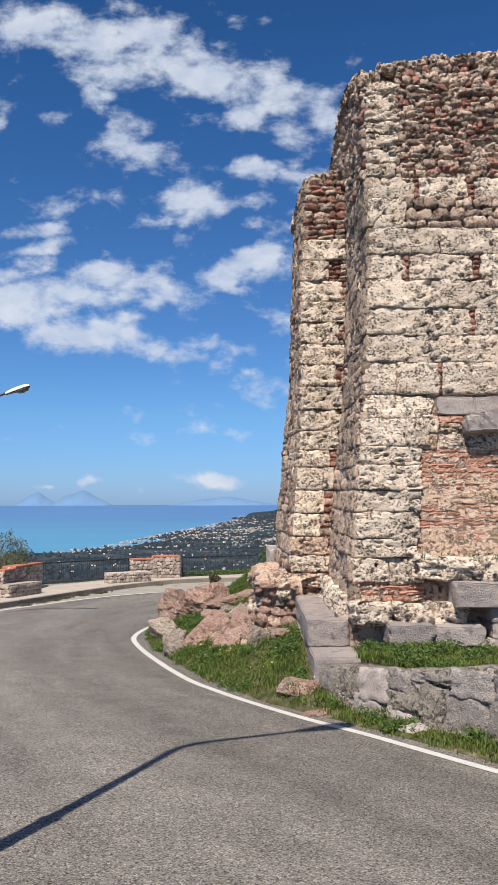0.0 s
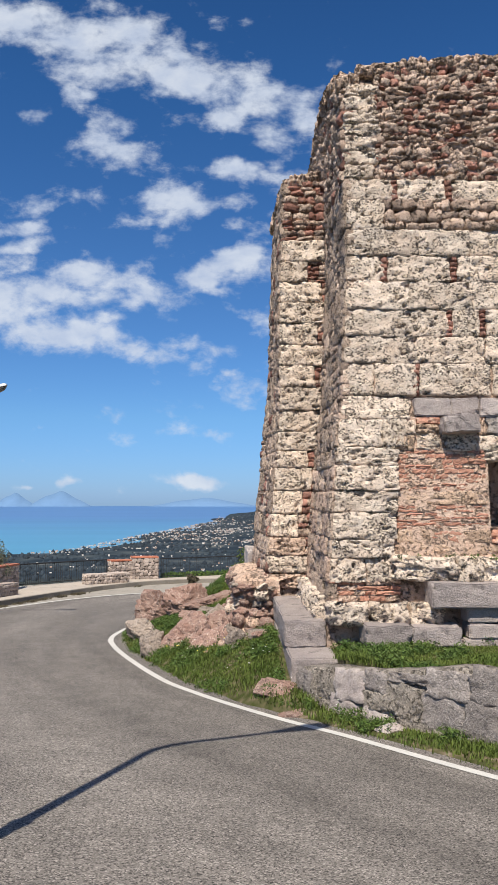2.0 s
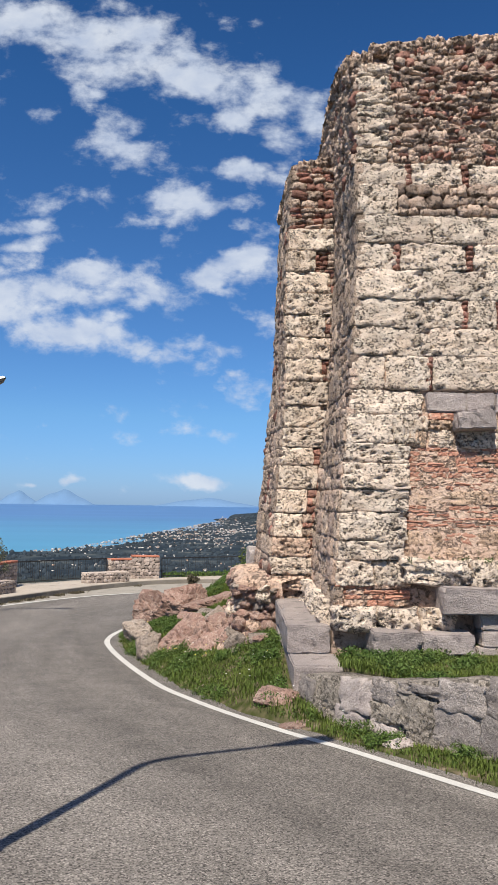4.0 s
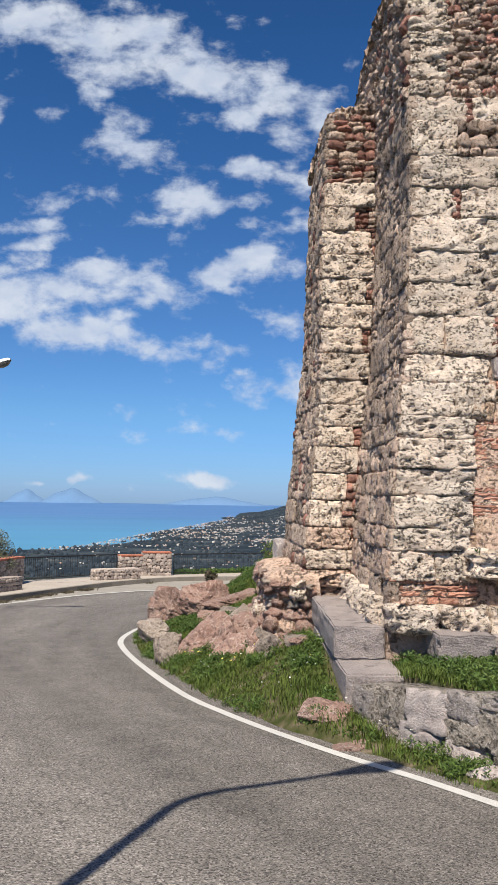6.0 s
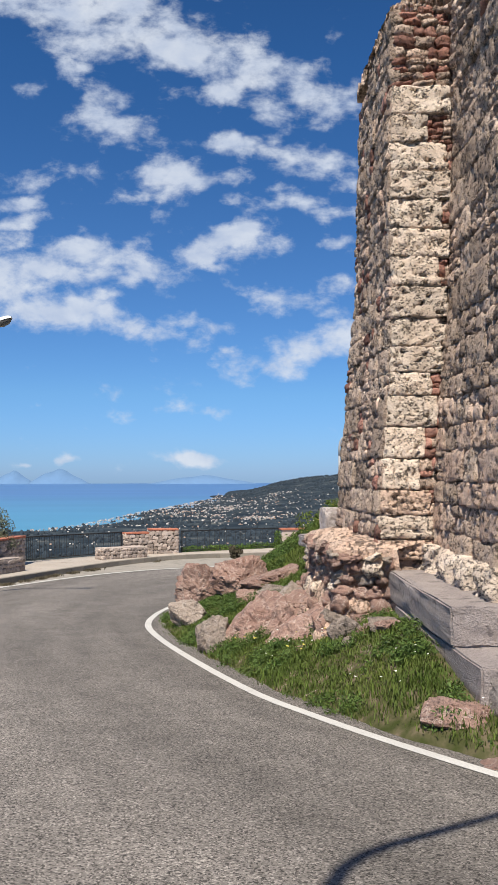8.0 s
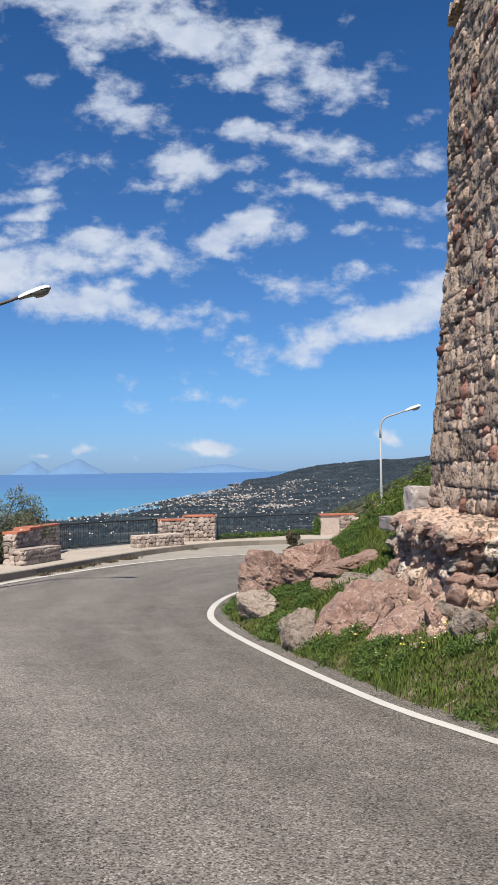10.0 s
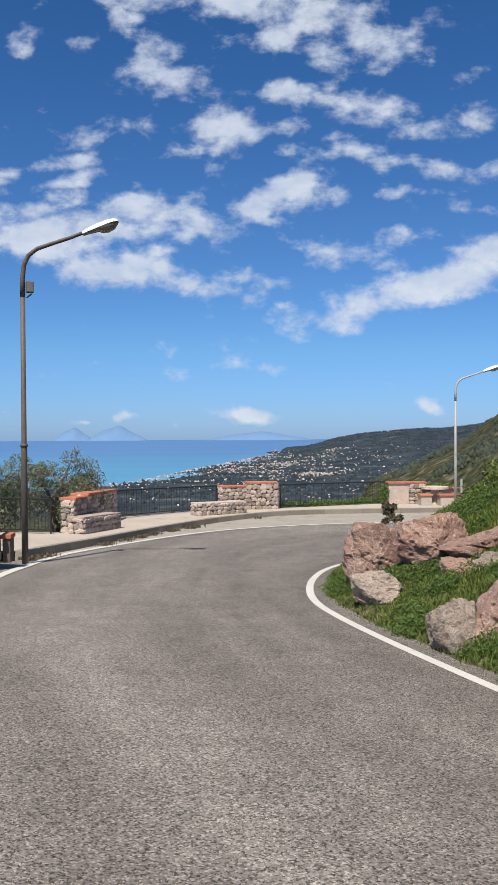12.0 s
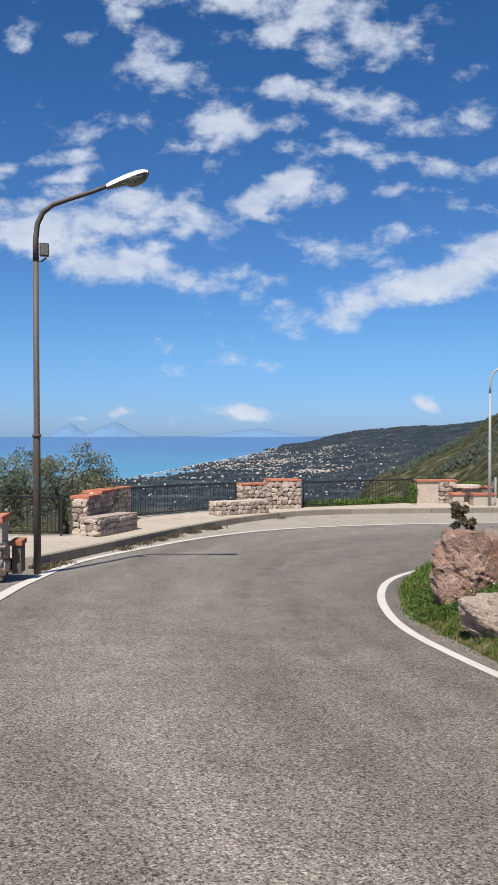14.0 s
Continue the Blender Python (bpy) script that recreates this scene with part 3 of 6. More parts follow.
COAST = [(300, -1200), (400, -900), (650, -430), (760, -270), (882, -189), (1090, -159), (1463, -104), (1765, -60), (2000, -22), (2300, 150), (2700, 900), (3200, 2500)]
RIDGE = [(-0.04, -75), (-0.005, -62), (0.0, -57), (0.012, -50), (0.037, -40), (0.063, -24), (0.085, -16), (0.107, -11), (0.151, -1), (0.21, 8), (0.284, 24), (0.4, 45), (0.7, 90)]
SPUR = [(-0.1, -60), (0.06, -40), (0.115, -17), (0.151, -12.8), (0.195, -7.3), (0.239, -2.6), (0.261, 2.7), (0.284, 7), (0.31, 12), (0.4, 32), (0.6, 60), (1.2, 110)]


def far_z(x, y):
    inland = x - interp(y, COAST)
    plain = np.where(inland > 0, -59.2 + np.minimum(inland * 0.012, 14), -62) + 0.8 * ripple(x, y, 0.012)
    plain = np.where(inland > 0, np.maximum(plain, -59.3), plain)
    u = x / np.maximum(y, 30)
    crest = interp(u, RIDGE) + 5 * ripple(x, y, 0.011) * smooth(u, 0.05, 0.12)
    z = plain + np.maximum(crest - plain, 0) * np.exp(-((y - 2100) / 620) ** 2) * smooth(y, 300, 800)
    knob = 13 * np.exp(-((x + 26) / 17) ** 2 - ((y - 2000) / 60) ** 2)
    spur = interp((x + 4) / np.maximum(y - 9, 20), SPUR) + 1.2 * ripple(x, y, 0.09) + 0.5 * ripple(x, y, 0.23)
    z = z + knob + np.maximum(spur - z, 0) * np.exp(-((y - 260) / 130) ** 2) * smooth(y, 20, 120)
    return np.where(y < 30, np.minimum(z, -30), z)


def near_z(x, y):
    d_in, d_out = away(x, y, INNER), -away(x, y, OUTER)
    z = road_z(x, y) - 0.06
    bank = 1.5 * (1 - np.exp(-0.30 * np.maximum(d_in - 0.2, 0))) + 1.3 * np.exp(-((x - 1.8) ** 2 / 4 + (y - 20.6) ** 2 / 9)) + 0.27 * np.exp(-((x - 0.62) ** 2 / 0.22 + (y - 11.3) ** 2 / 3))
    bank = bank + 0.035 * ripple(x, y, 2.3) * smooth(d_in, 0.3, 1.0)
    terrace = smooth(x, 0.95, 1.2) * smooth(-y, -12.3, -11.8)
    low = 0.06 + 0.06 * np.maximum(d_in, 0)
    stepped = np.where(d_in < 1.12, z + low, -0.46 + 0.06 * np.clip(x - 1, 0, 2) + 0.03 * ripple(x, y, 2.0))
    inside = (z + bank) * (1 - terrace) + stepped * terrace
    z = np.where(d_in > 0.2, inside, z)
    return z, d_out


def ground_z(x, y):
    x, y = np.asarray(x, float), np.asarray(y, float)
    z, d_out = near_z(x, y)
    past = away(x, y, PARAPET)
    past = np.where(y > 19.5, np.maximum(-past, 0) * 1.0, np.maximum(d_out - 3.0, 0))
    past = np.where(d_out > 0.6, past, 0)
    past = np.where((x > -13) & (y > 12) & (y < 25.5), np.maximum(-11 - x, 0), past)
    drop = z - 0.62 * np.maximum(past - 0.15, 0)
    r = np.hypot(x + 2, y - 14)
    far = far_z(x, y)
    rise = np.where(d_out > 0.3, drop, z)
    mixr = smooth(r, 40, 75)
    return np.where(r < 40, rise, np.maximum(rise * (1 - mixr) + far * mixr, np.minimum(rise, far)))


# ---- ground sheet, sea, islands ----
def build_ground():
    rings = np.concatenate([np.arange(0.15, 22, 0.3), 22 * (4900 / 22) ** (np.arange(1, 105) / 104)])
    turns = np.linspace(0, math.tau, 420, endpoint=False)
    # denser turns ahead, where the far land is seen
    turns = turns + 0.75 * np.sin(turns - math.pi / 2) * -1 * np.cos(turns - math.pi / 2) * 0.6
    turns = np.sort(turns)
    rr, tt = np.meshgrid(rings, turns, indexing="ij")
    x, y = -2 + rr * np.cos(tt), 14 + rr * np.sin(tt)
    z = ground_z(x, y)
    verts = np.stack([x, y, z], -1).reshape(-1, 3)
    n = len(turns)
    i, j = np.meshgrid(np.arange(len(rings) - 1), np.arange(n), indexing="ij")
    a, b = i * n + j, i * n + (j + 1) % n
    faces = np.stack([a, a + n, b + n, b], -1).reshape(-1, 4)
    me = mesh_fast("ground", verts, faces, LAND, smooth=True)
    tagged(new("ground", me), "grassy bank falling to groves, coastal plain and hills", "ground", kind="structure")


build_ground()


def build_sea():
    t = np.linspace(0, math.tau, 128, endpoint=False)
    verts = np.vstack([[[0, 0, -59.0]], np.stack([4930 * np.cos(t), 4930 * np.sin(t), np.full(128, -59.0)], -1)])
    faces = [(0, k + 1, (k + 1) % 128 + 1) for k in range(128)]
    tagged(new("water", mesh_fast("water", verts, faces, SEA)), "calm blue sea reaching the horizon", "sea", kind="structure")


build_sea()


def island(u, height, half):
    """A volcanic island out at sea, its haze carried by the blue base colour."""
    verts, faces = [], []
    yy, n = 4700.0, 28
    for k in range(n + 1):
        s = k / n * 2 - 1
        h = height * (1 - abs(s) ** 1.25) * (1 + 0.06 * math.sin(9 * s))
        for dy, hz in ((-60, 0), (0, 1), (60, 0)):
            verts.append((u * yy + s * half, yy + dy, -59.5 + max(h, 0) * hz))
    for k in range(n):
        for q in range(2):
            a = k * 3 + q
            faces.append((a, a + 3, a + 4, a + 1))
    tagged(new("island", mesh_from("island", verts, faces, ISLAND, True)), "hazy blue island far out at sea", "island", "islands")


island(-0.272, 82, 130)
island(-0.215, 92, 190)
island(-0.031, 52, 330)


# ---- road, lines, kerb, pavement ----
def strip(name, left, right, lift, material, rows=1, thick=0.0):
    """A ribbon between two lines of equal length, laid on the road's surface."""
    verts, faces = [], []
    n = rows + 1
    for a, b in zip(left, right):
        for k in range(n):
            p = a + (b - a) * k / rows
            verts.append((p[0], p[1], road_z(p[0], p[1]) + lift))
    for i in range(len(left) - 1):
        for k in range(rows):
            q = i * n + k
            faces.append((q, q + 1, q + n + 1, q + n))
    return mesh_fast(name, verts, faces, material, smooth=True)


def resample(line, count):
    seg = np.concatenate([[0], np.cumsum(np.hypot(*np.diff(line, axis=0).T))])
    s = np.linspace(0, seg[-1], count)
    return np.stack([np.interp(s, seg, line[:, 0]), np.interp(s, seg, line[:, 1])], -1)


def shifted(line, off):
    d = np.gradient(line, axis=0)
    d /= np.hypot(d[:, 0], d[:, 1])[:, None]
    return line + off * np.stack([d[:, 1], -d[:, 0]], -1)


road_out = np.vstack([shifted(OUTER, -0.6)[OUTER[:, 1] < 21.5], KERB])
ROAD_IN = shifted(INNER, 0.32)
wob = np.array([[0.05 * math.sin(i * 0.9) + 0.03 * math.sin(i * 2.3)] * 2 for i in range(len(ROAD_IN))])
road_me = strip("road", resample(road_out, 260), resample(ROAD_IN + wob, 260), 0.0, ASPHALT, 14)
lane_uv = road_me.uv_layers.new(name="lane")
corner = np.empty(len(road_me.loops), np.int32)
road_me.loops.foreach_get("vertex_index", corner)
lane_uv.data.foreach_set("uv", np.stack([corner % 15 / 14, corner // 15 * 0.25], -1).astype(np.float32).ravel())
tagged(new("road", road_me), "worn grey asphalt road in a hairpin bend", "road", kind="structure")
tagged(new("edge_line_inner", strip("edge_line_inner", shifted(INNER, -0.058), shifted(INNER, 0.058), 0.006, PAINT)), "worn white edge line along the bend's inside", "road marking", kind="structure")
tagged(new("edge_line_outer", strip("edge_line_outer", shifted(OUTER, -0.08), shifted(OUTER, 0.08), 0.012, PAINT)), "worn white edge line along the bend's outside", "road marking", kind="structure")
gut_out = KERB[(KERB[:, 1] > 22.0)]
gut_in = shifted(OUTER, -0.10)[(OUTER[:, 1] > 22.0)]
tagged(new("gutter", strip("gutter", resample(gut_out, 90), resample(gut_in, 90), 0.004, DUST, 3)), "pale dusty strip between edge line and kerb", "road edge", kind="structure")
pave_me = strip("pavement", resample(PARAPET, 120), resample(shifted(KERB, -0.15), 120), 0.165, CONCRETE, 4)
tagged(new("pavement", pave_me), "pale concrete viewpoint pavement", "pavement", kind="structure")
kerb = tagged(new("kerb"), "row of weathered concrete kerb stones beside the road", "kerb", kind="structure")


def kerb_stone(a, b):
    bm = bmesh.new()
    d = b - a
    length = float(np.hypot(*d)) - 0.012
    box_bm(bm, (length, 0.16, 0.34), (0, 0, 0.015), 0, 0.014)
    mid = (a + b) / 2
    ob = part("kerb_stone", bm, KERBSTONE, kerb)
    fall = road_z(b[0], b[1]) - road_z(a[0], a[1])
    ob.matrix_local = pose(mid[0], mid[1], road_z(mid[0], mid[1]), 0, -math.degrees(math.atan2(fall, length)), math.degrees(math.atan2(d[1], d[0])))
    return ob


marks = resample(shifted(KERB, -0.08), 46)
for a, b in zip(marks[:-1], marks[1:]):
    kerb_stone(a, b)


# ---- masonry kit ----
def stone_unit(seed, nx, nz, bulge, rough, jag=0.05, nick=0.0):
    """A dressed or broken stone in a unit box: front towards -y, no back."""
    off = Vector((seed * 7.31, seed * 3.17, seed * 1.73))
    verts, faces = [], []
    for k in range(nz + 1):
        for i in range(nx + 1):
            x, z = i / nx - 0.5, k / nz - 0.5
            ex, ez = 0.5 - abs(x), 0.5 - abs(z)
            px = x + jag * noise.noise(off + Vector((0, z * 2.5, 3 + round(x)))) * (1 if ex < 0.01 else 0.4)
            pz = z + jag * noise.noise(off + Vector((x * 3, 0, 9 + round(z)))) * (1 if ez < 0.01 else 0.4)
            curve_in = bulge * (1 - min(1, ex / 0.16)) ** 2 + bulge * (1 - min(1, ez / 0.2)) ** 2
            n1 = noise.fractal(off + Vector((x * 3.2, 1, z * 2.4)), 0.9, 2.0, 4)
            n2 = noise.noise(off + Vector((x * 9, 5, z * 7)))
            pit = max(0.0, n2 - 0.22) * nick
            verts.append((px, -0.5 + curve_in + rough * n1 + pit, pz))
    w = nx + 1
    for k in range(nz):
        for i in range(nx):
            a = k * w + i
            faces.append((a, a + 1, a + w + 1, a + w))
    rim = [i for i in range(w)] + [k * w + nx for k in range(1, nz + 1)] + [nz * w + i for i in range(nx - 1, -1, -1)] + [k * w for k in range(nz - 1, 0, -1)]
    base = len(verts)
    for q in rim:
        verts.append((verts[q][0], 0.5, verts[q][2]))
    for q in range(len(rim)):
        r = (q + 1) % len(rim)
        faces.append((rim[q], base + q, base + r, rim[r]))
    return verts, faces


ASHLAR = [stone_unit(s, 24, 14, 0.05, 0.13, 0.05, 0.75) for s in range(10)]
ROUGH = [stone_unit(40 + s, 13, 9, 0.07, 0.20, 0.12, 0.9) for s in range(10)]
SMALL = [stone_unit(80 + s, 5, 4, 0.16, 0.26, 0.34) for s in range(14)]
FIELD = [stone_unit(160 + s, 6, 5, 0.09, 0.16, 0.30) for s in range(14)]
THIN = [stone_unit(120 + s, 6, 3, 0.04, 0.16, 0.16) for s in range(8)]
MESHES = {}


def unit_mesh(kit, index, material):
    key = (id(kit), index, material.name)
    if key not in MESHES:
        v, f = kit[index]
        MESHES[key] = mesh_from("stone", v, f, material, smooth=kit is not THIN)
    return MESHES[key]


class Heap:
    """Gathers many small stones into one mesh."""

    def __init__(self):
        self.verts, self.faces, self.count = [], [], 0

    def add(self, shape, m):
        v, f = shape
        v = np.array(v) @ np.array(m.to_3x3()).T + np.array(m.translation)
        self.verts.append(v)
        self.faces.append(np.array(f) + self.count)
        self.count += len(v)

    def mesh(self, name, material):
        return mesh_fast(name, np.vstack(self.verts), np.vstack(self.faces), material)


def on_face(face, s, z, w, h, depth, proud, lean=0.0):
    """The matrix that sets a unit stone on a wall face: face(s, z) gives places."""
    p = Vector(face(s, z))
    across = (Vector(face(s + 0.05, z)) - Vector(face(s - 0.05, z))).normalized()
    up = (Vector(face(s, z + 0.1)) - Vector(face(s, z - 0.1))).normalized()
    inward = up.cross(across).normalized()
    up = across.cross(inward)
    if lean:
        q = Matrix.Rotation(lean, 3, inward)
        across, up = q @ across, q @ up
    at = p + inward * (depth / 2 - proud)
    return Matrix((
        (across.x * w, inward.x * depth, up.x * h, at.x),
        (across.y * w, inward.y * depth, up.y * h, at.y),
        (across.z * w, inward.z * depth, up.z * h, at.z),
        (0, 0, 0, 1)))


rng = random.Random(11)


def place(parent, name, kit, material, m):
    ob = new(name, unit_mesh(kit, rng.randrange(len(kit)), material))
    ob.parent = parent
    ob.matrix_local = m
    return ob


def row(s0, s1, wmin, wmax):
    """Cuts a course into stones."""
    out, s = [], s0
    while s < s1 - 0.02:
        w = rng.uniform(wmin, wmax)
        if s1 - (s + w) < wmin * 0.6:
            w = s1 - s
        out.append((s + w / 2, w))
        s += w
    return out


# ---- the ruined tower ----
AX = [(-0.6, 1.34), (0.15, 1.40), (0.5, 1.43), (2.1, 1.56), (2.7, 1.62), (3.0, 1.68), (5.2, 1.80), (7.0, 1.80), (8.6, 1.84)]
AY = [(-0.6, 10.6), (0.15, 10.68), (2.7, 10.95), (3.0, 11.08), (5.2, 11.34), (8.6, 11.62)]
BX = [(-0.6, 0.62), (0.6, 0.74), (2.6, 0.92), (3.0, 0.95), (5.3, 0.97), (6.2, 1.0), (7.5, 1.05)]
BY = [(-0.6, 13.36), (0.6, 13.5), (2.7, 13.68), (3.0, 13.72), (7.5, 13.86)]
CX = [(-0.6, 0.45), (0.0, 0.52), (1.2, 0.62), (2.5, 0.74), (3.1, 0.80), (4.2, 0.90), (7.0, 0.98), (8.6, 1.2)]
CY = 16.05


def ax(z): return float(interp(z, AX))
def ay(z): return float(interp(z, AY))
def bx(z): return float(interp(z, BX))
def by(z): return float(interp(z, BY))
def cx(z): return float(interp(z, CX))
def face_front(s, z): return (ax(z) + s, ay(z), z)
def face_side(s, z): return (ax(z) - 0.02 * s * smooth(z, 6.5, 8.5), ay(z) + (13.7 - ay(z)) * (1 - s / 2.6), z)
def face_step(s, z): return (bx(z) + s, by(z), z)


def face_left(s, z):
    k = s / 2.35
    return (cx(z) + (bx(z) - cx(z)) * k, CY + (by(z) - CY) * k, z)


def face_upper_left(s, z): return (ax(z) - 0.13 + 0.10 * s / 2.2, 15.95 - s, z)


tower = tagged(new("ruined_tower"), "ruined tower of pitted limestone blocks, rubble and brick", "ruin")
TOP = [(0, 8.0), (0.3, 8.26), (1.5, 8.40), (2.2, 8.50), (4.6, 8.42)]


def ring_band(rings, name, material):
    verts, faces = [], []
    k = len(rings[0])
    for ring in rings:
        for p in ring:
            q = Vector(p)
            d = noise.noise_vector(q * 2.1) * 0.03
            verts.append(q + d)
    for i in range(len(rings) - 1):
        for j in range(k):
            a, b = i * k + j, i * k + (j + 1) % k
            faces.append((a, b, b + k, a + k))
    faces.append(tuple(range((len(rings) - 1) * k, len(rings) * k)))
    child(name, mesh_from(name, verts, faces, material), tower)


I = 0.035
levels = [-0.6 + 0.2 * i for i in range(41)]


def same_count(corners, counts):
    out = []
    for (a, b), n in zip(zip(corners, corners[1:] + corners[:1]), counts):
        a, b = Vector(a), Vector(b)
        out += [a.lerp(b, i / n) for i in range(n)]
    return out


rings = []
for z in levels:
    if z > 7.38:
        break
    deep = 0.95 if 1.15 < z < 2.25 else I
    rings.append(same_count([(6.2, ay(z) + deep, z), (3.74, ay(z) + deep, z), (3.72, ay(z) + I, z), (ax(z) + I, ay(z) + I, z), (ax(z) + I, by(z) + I, z), (bx(z) + I, by(z) + I, z), (cx(z) + I, CY - I, z), (6.2, CY - I, z)], (8, 4, 9, 9, 3, 9, 14, 6)))
ring_band(rings, "core", MORTAR)
rings = []
for z in [7.2, 7.4, 7.6, 7.8, 8.0]:
    back = 15.9
    rings.append(same_count([(6.2, ay(z) + I, z), (ax(z) + I, ay(z) + I, z), (ax(z) - 0.06 + I, 13.7, z), (ax(z) - 0.12 + I, back, z), (6.2, back, z)], (14, 9, 9, 14, 6)))
rings.append(same_count([(6.2, 11.75, 8.36), (2.1, 11.75, 8.26), (1.95, 13.6, 8.7), (1.9, 15.3, 8.4), (6.2, 15.3, 8.25)], (14, 9, 9, 14, 6)))
ring_band(rings, "upper_core", MORTAR)

LIMITS = [6.43, 6.09, 5.62, 5.21, 4.81, 4.37, 3.96, 3.55, 3.08, 2.72, 2.32, 2.05, 1.70, 1.40, 1.03, 0.77, 0.44]
bricks_small, rubble_heap, red_heap = Heap(), Heap(), Heap()
# front: ashlar courses
for hi, lo in zip(LIMITS[:-1], LIMITS[1:]):
    z, h = (hi + lo) / 2, hi - lo
    end = 4.5 if lo > 3.0 else (0.98 if lo > 2.3 else 0.86 + 0.06 * rng.random())
    first = True
    for s, w in row(0.0, end, 0.42, 1.15):
        ragged = lo > 5.5 and s > 0.5 and rng.random() < 0.55
        if ragged:
            for zz, hh in row(lo, hi, 0.1, 0.2):
                for ss, ww in row(s - w / 2, s + w / 2, 0.12, 0.3):
                    rubble_heap.add(SMALL[rng.randrange(14)], on_face(face_front, ss, zz, ww * 0.95, hh * 0.95, 0.2, 0.05 + 0.04 * rng.random(), rng.uniform(-0.1, 0.1)))
            continue
        gap = 0.10 if (not first and rng.random() < 0.2) else 0.008
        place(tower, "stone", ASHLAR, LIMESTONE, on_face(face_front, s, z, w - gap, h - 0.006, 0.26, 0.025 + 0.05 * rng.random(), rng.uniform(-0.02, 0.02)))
        if gap > 0.05:
            for zz, hh in row(lo, hi, 0.06, 0.12):
                red_heap.add(SMALL[rng.randrange(14)], on_face(face_front, s - w / 2, zz, gap, hh * 0.9, 0.15, 0.035))
        first = False
# front: corner blocks and rubble under the broken top
for hi, lo in ((7.98, 7.78), (7.78, 7.55), (7.55, 7.33), (7.33, 7.12), (7.12, 6.88), (6.88, 6.66), (6.66, 6.43)):
    w = rng.uniform(0.4, 0.55)
    m = rng.random() < 0.25
    place(tower, "brick" if m else "stone", ROUGH, BRICK if m else LIMESTONE, on_face(face_front, w / 2, (hi + lo) / 2, w, hi - lo - 0.015, 0.24, 0.06))
z = 6.43
while z < 8.6:
    h = rng.uniform(0.045, 0.12)
    for s, w in row(0.46, 4.5, 0.05, 0.23):
        if z + h * 0.6 > interp(s, TOP) + rng.uniform(-0.08, 0.08):
            continue
        heap = red_heap if rng.random() < 0.13 + 0.16 * (ripple(s, z, 2.2) > 0.35) else rubble_heap
        big = 1.5 if heap is rubble_heap and rng.random() < 0.1 else 1.0
        heap.add(SMALL[rng.randrange(14)], on_face(face_front, s, z + h / 2 + rng.uniform(-0.03, 0.03), w * rng.uniform(0.8, 1.1) * big, h * rng.uniform(0.75, 1.25) * big, 0.16, 0.0 + 0.06 * rng.random(), rng.uniform(-0.4, 0.4)))
    z += h
# coping stones of the broken top
for i in range(26):
    s = i * 0.17 + rng.uniform(-0.04, 0.04)
    p = face_front(s, float(interp(s, TOP)) - 0.02)
    rubble_heap.add(ROUGH[rng.randrange(10)], pose(p[0], p[1] + 0.14, p[2], rng.uniform(-15, 15), rng.uniform(-12, 12), rng.uniform(-20, 20)) @ Matrix.Diagonal((rng.uniform(0.16, 0.3), 0.36, rng.uniform(0.12, 0.22), 1)))
for i in range(46):
    k = i / 45
    y = 11.75 + k * 4.1
    zt = float(interp(y, [(11.7, 8.02), (12.4, 8.42), (13.4, 8.72), (14.4, 8.62), (15.3, 8.2), (15.9, 7.6)]))
    rubble_heap.add(ROUGH[rng.randrange(10)], pose(1.97 - 0.1 * k, y, zt, rng.uniform(-20, 20), rng.uniform(-20, 20), 90 + rng.uniform(-20, 20)) @ Matrix.Diagonal((0.2, 0.4, rng.uniform(0.14, 0.26), 1)))

# side of the front pier, seen at a slant
for hi, lo in zip(LIMITS[:-1] + [0.44], LIMITS[1:] + [0.1]):
    z, h = (hi + lo) / 2, hi - lo
    for s, w in row(0.0, 2.62, 0.35, 0.75):
        if rng.random() < 0.25:
            for zz, hh in row(lo, hi, 0.1, 0.2):
                for ss, ww in row(s - w / 2, s + w / 2, 0.12, 0.3):
                    rubble_heap.add(SMALL[rng.randrange(14)], on_face(face_side, ss, zz, ww * 0.95, hh, 0.13, 0.01 + 0.04 * rng.random(), rng.uniform(-0.1, 0.1)))
        else:
            place(tower, "stone", ROUGH, PLASTER if lo < 2.0 and rng.random() < 0.6 else RUBBLE_PART, on_face(face_side, s, z, w - 0.01, h - 0.01, 0.13, 0.012 + 0.04 * rng.random(), rng.uniform(-0.04, 0.04)))


def side_top(s):
    return float(interp(ay(8) + (13.7 - ay(8)) * (1 - s / 2.6), [(11.7, 8.0), (12.4, 8.4), (13.4, 8.7), (13.8, 8.7)]))


z = 6.4
while z < 8.8:
    h = rng.uniform(0.10, 0.2)
    for s, w in row(0.0, 2.6, 0.12, 0.34):
        if z + h * 0.5 < side_top(s):
            heap = red_heap if rng.random() < 0.12 else rubble_heap
            heap.add(SMALL[rng.randrange(14)], on_face(face_side, s, z + h / 2, w, h * rng.uniform(0.85, 1.15), 0.22, 0.015 + 0.055 * rng.random(), rng.uniform(-0.3, 0.3)))
    for s, w in row(0.0, 2.25, 0.12, 0.34):
        top = float(interp(15.95 - s, [(13.4, 8.72), (14.4, 8.62), (15.3, 8.2), (15.9, 7.6)]))
        if 7.2 < z and z + h * 0.5 < top:
            rubble_heap.add(SMALL[rng.randrange(14)], on_face(face_upper_left, s, z + h / 2, w, h * rng.uniform(0.85, 1.15), 0.22, 0.015 + 0.055 * rng.random(), rng.uniform(-0.3, 0.3)))
    z += h

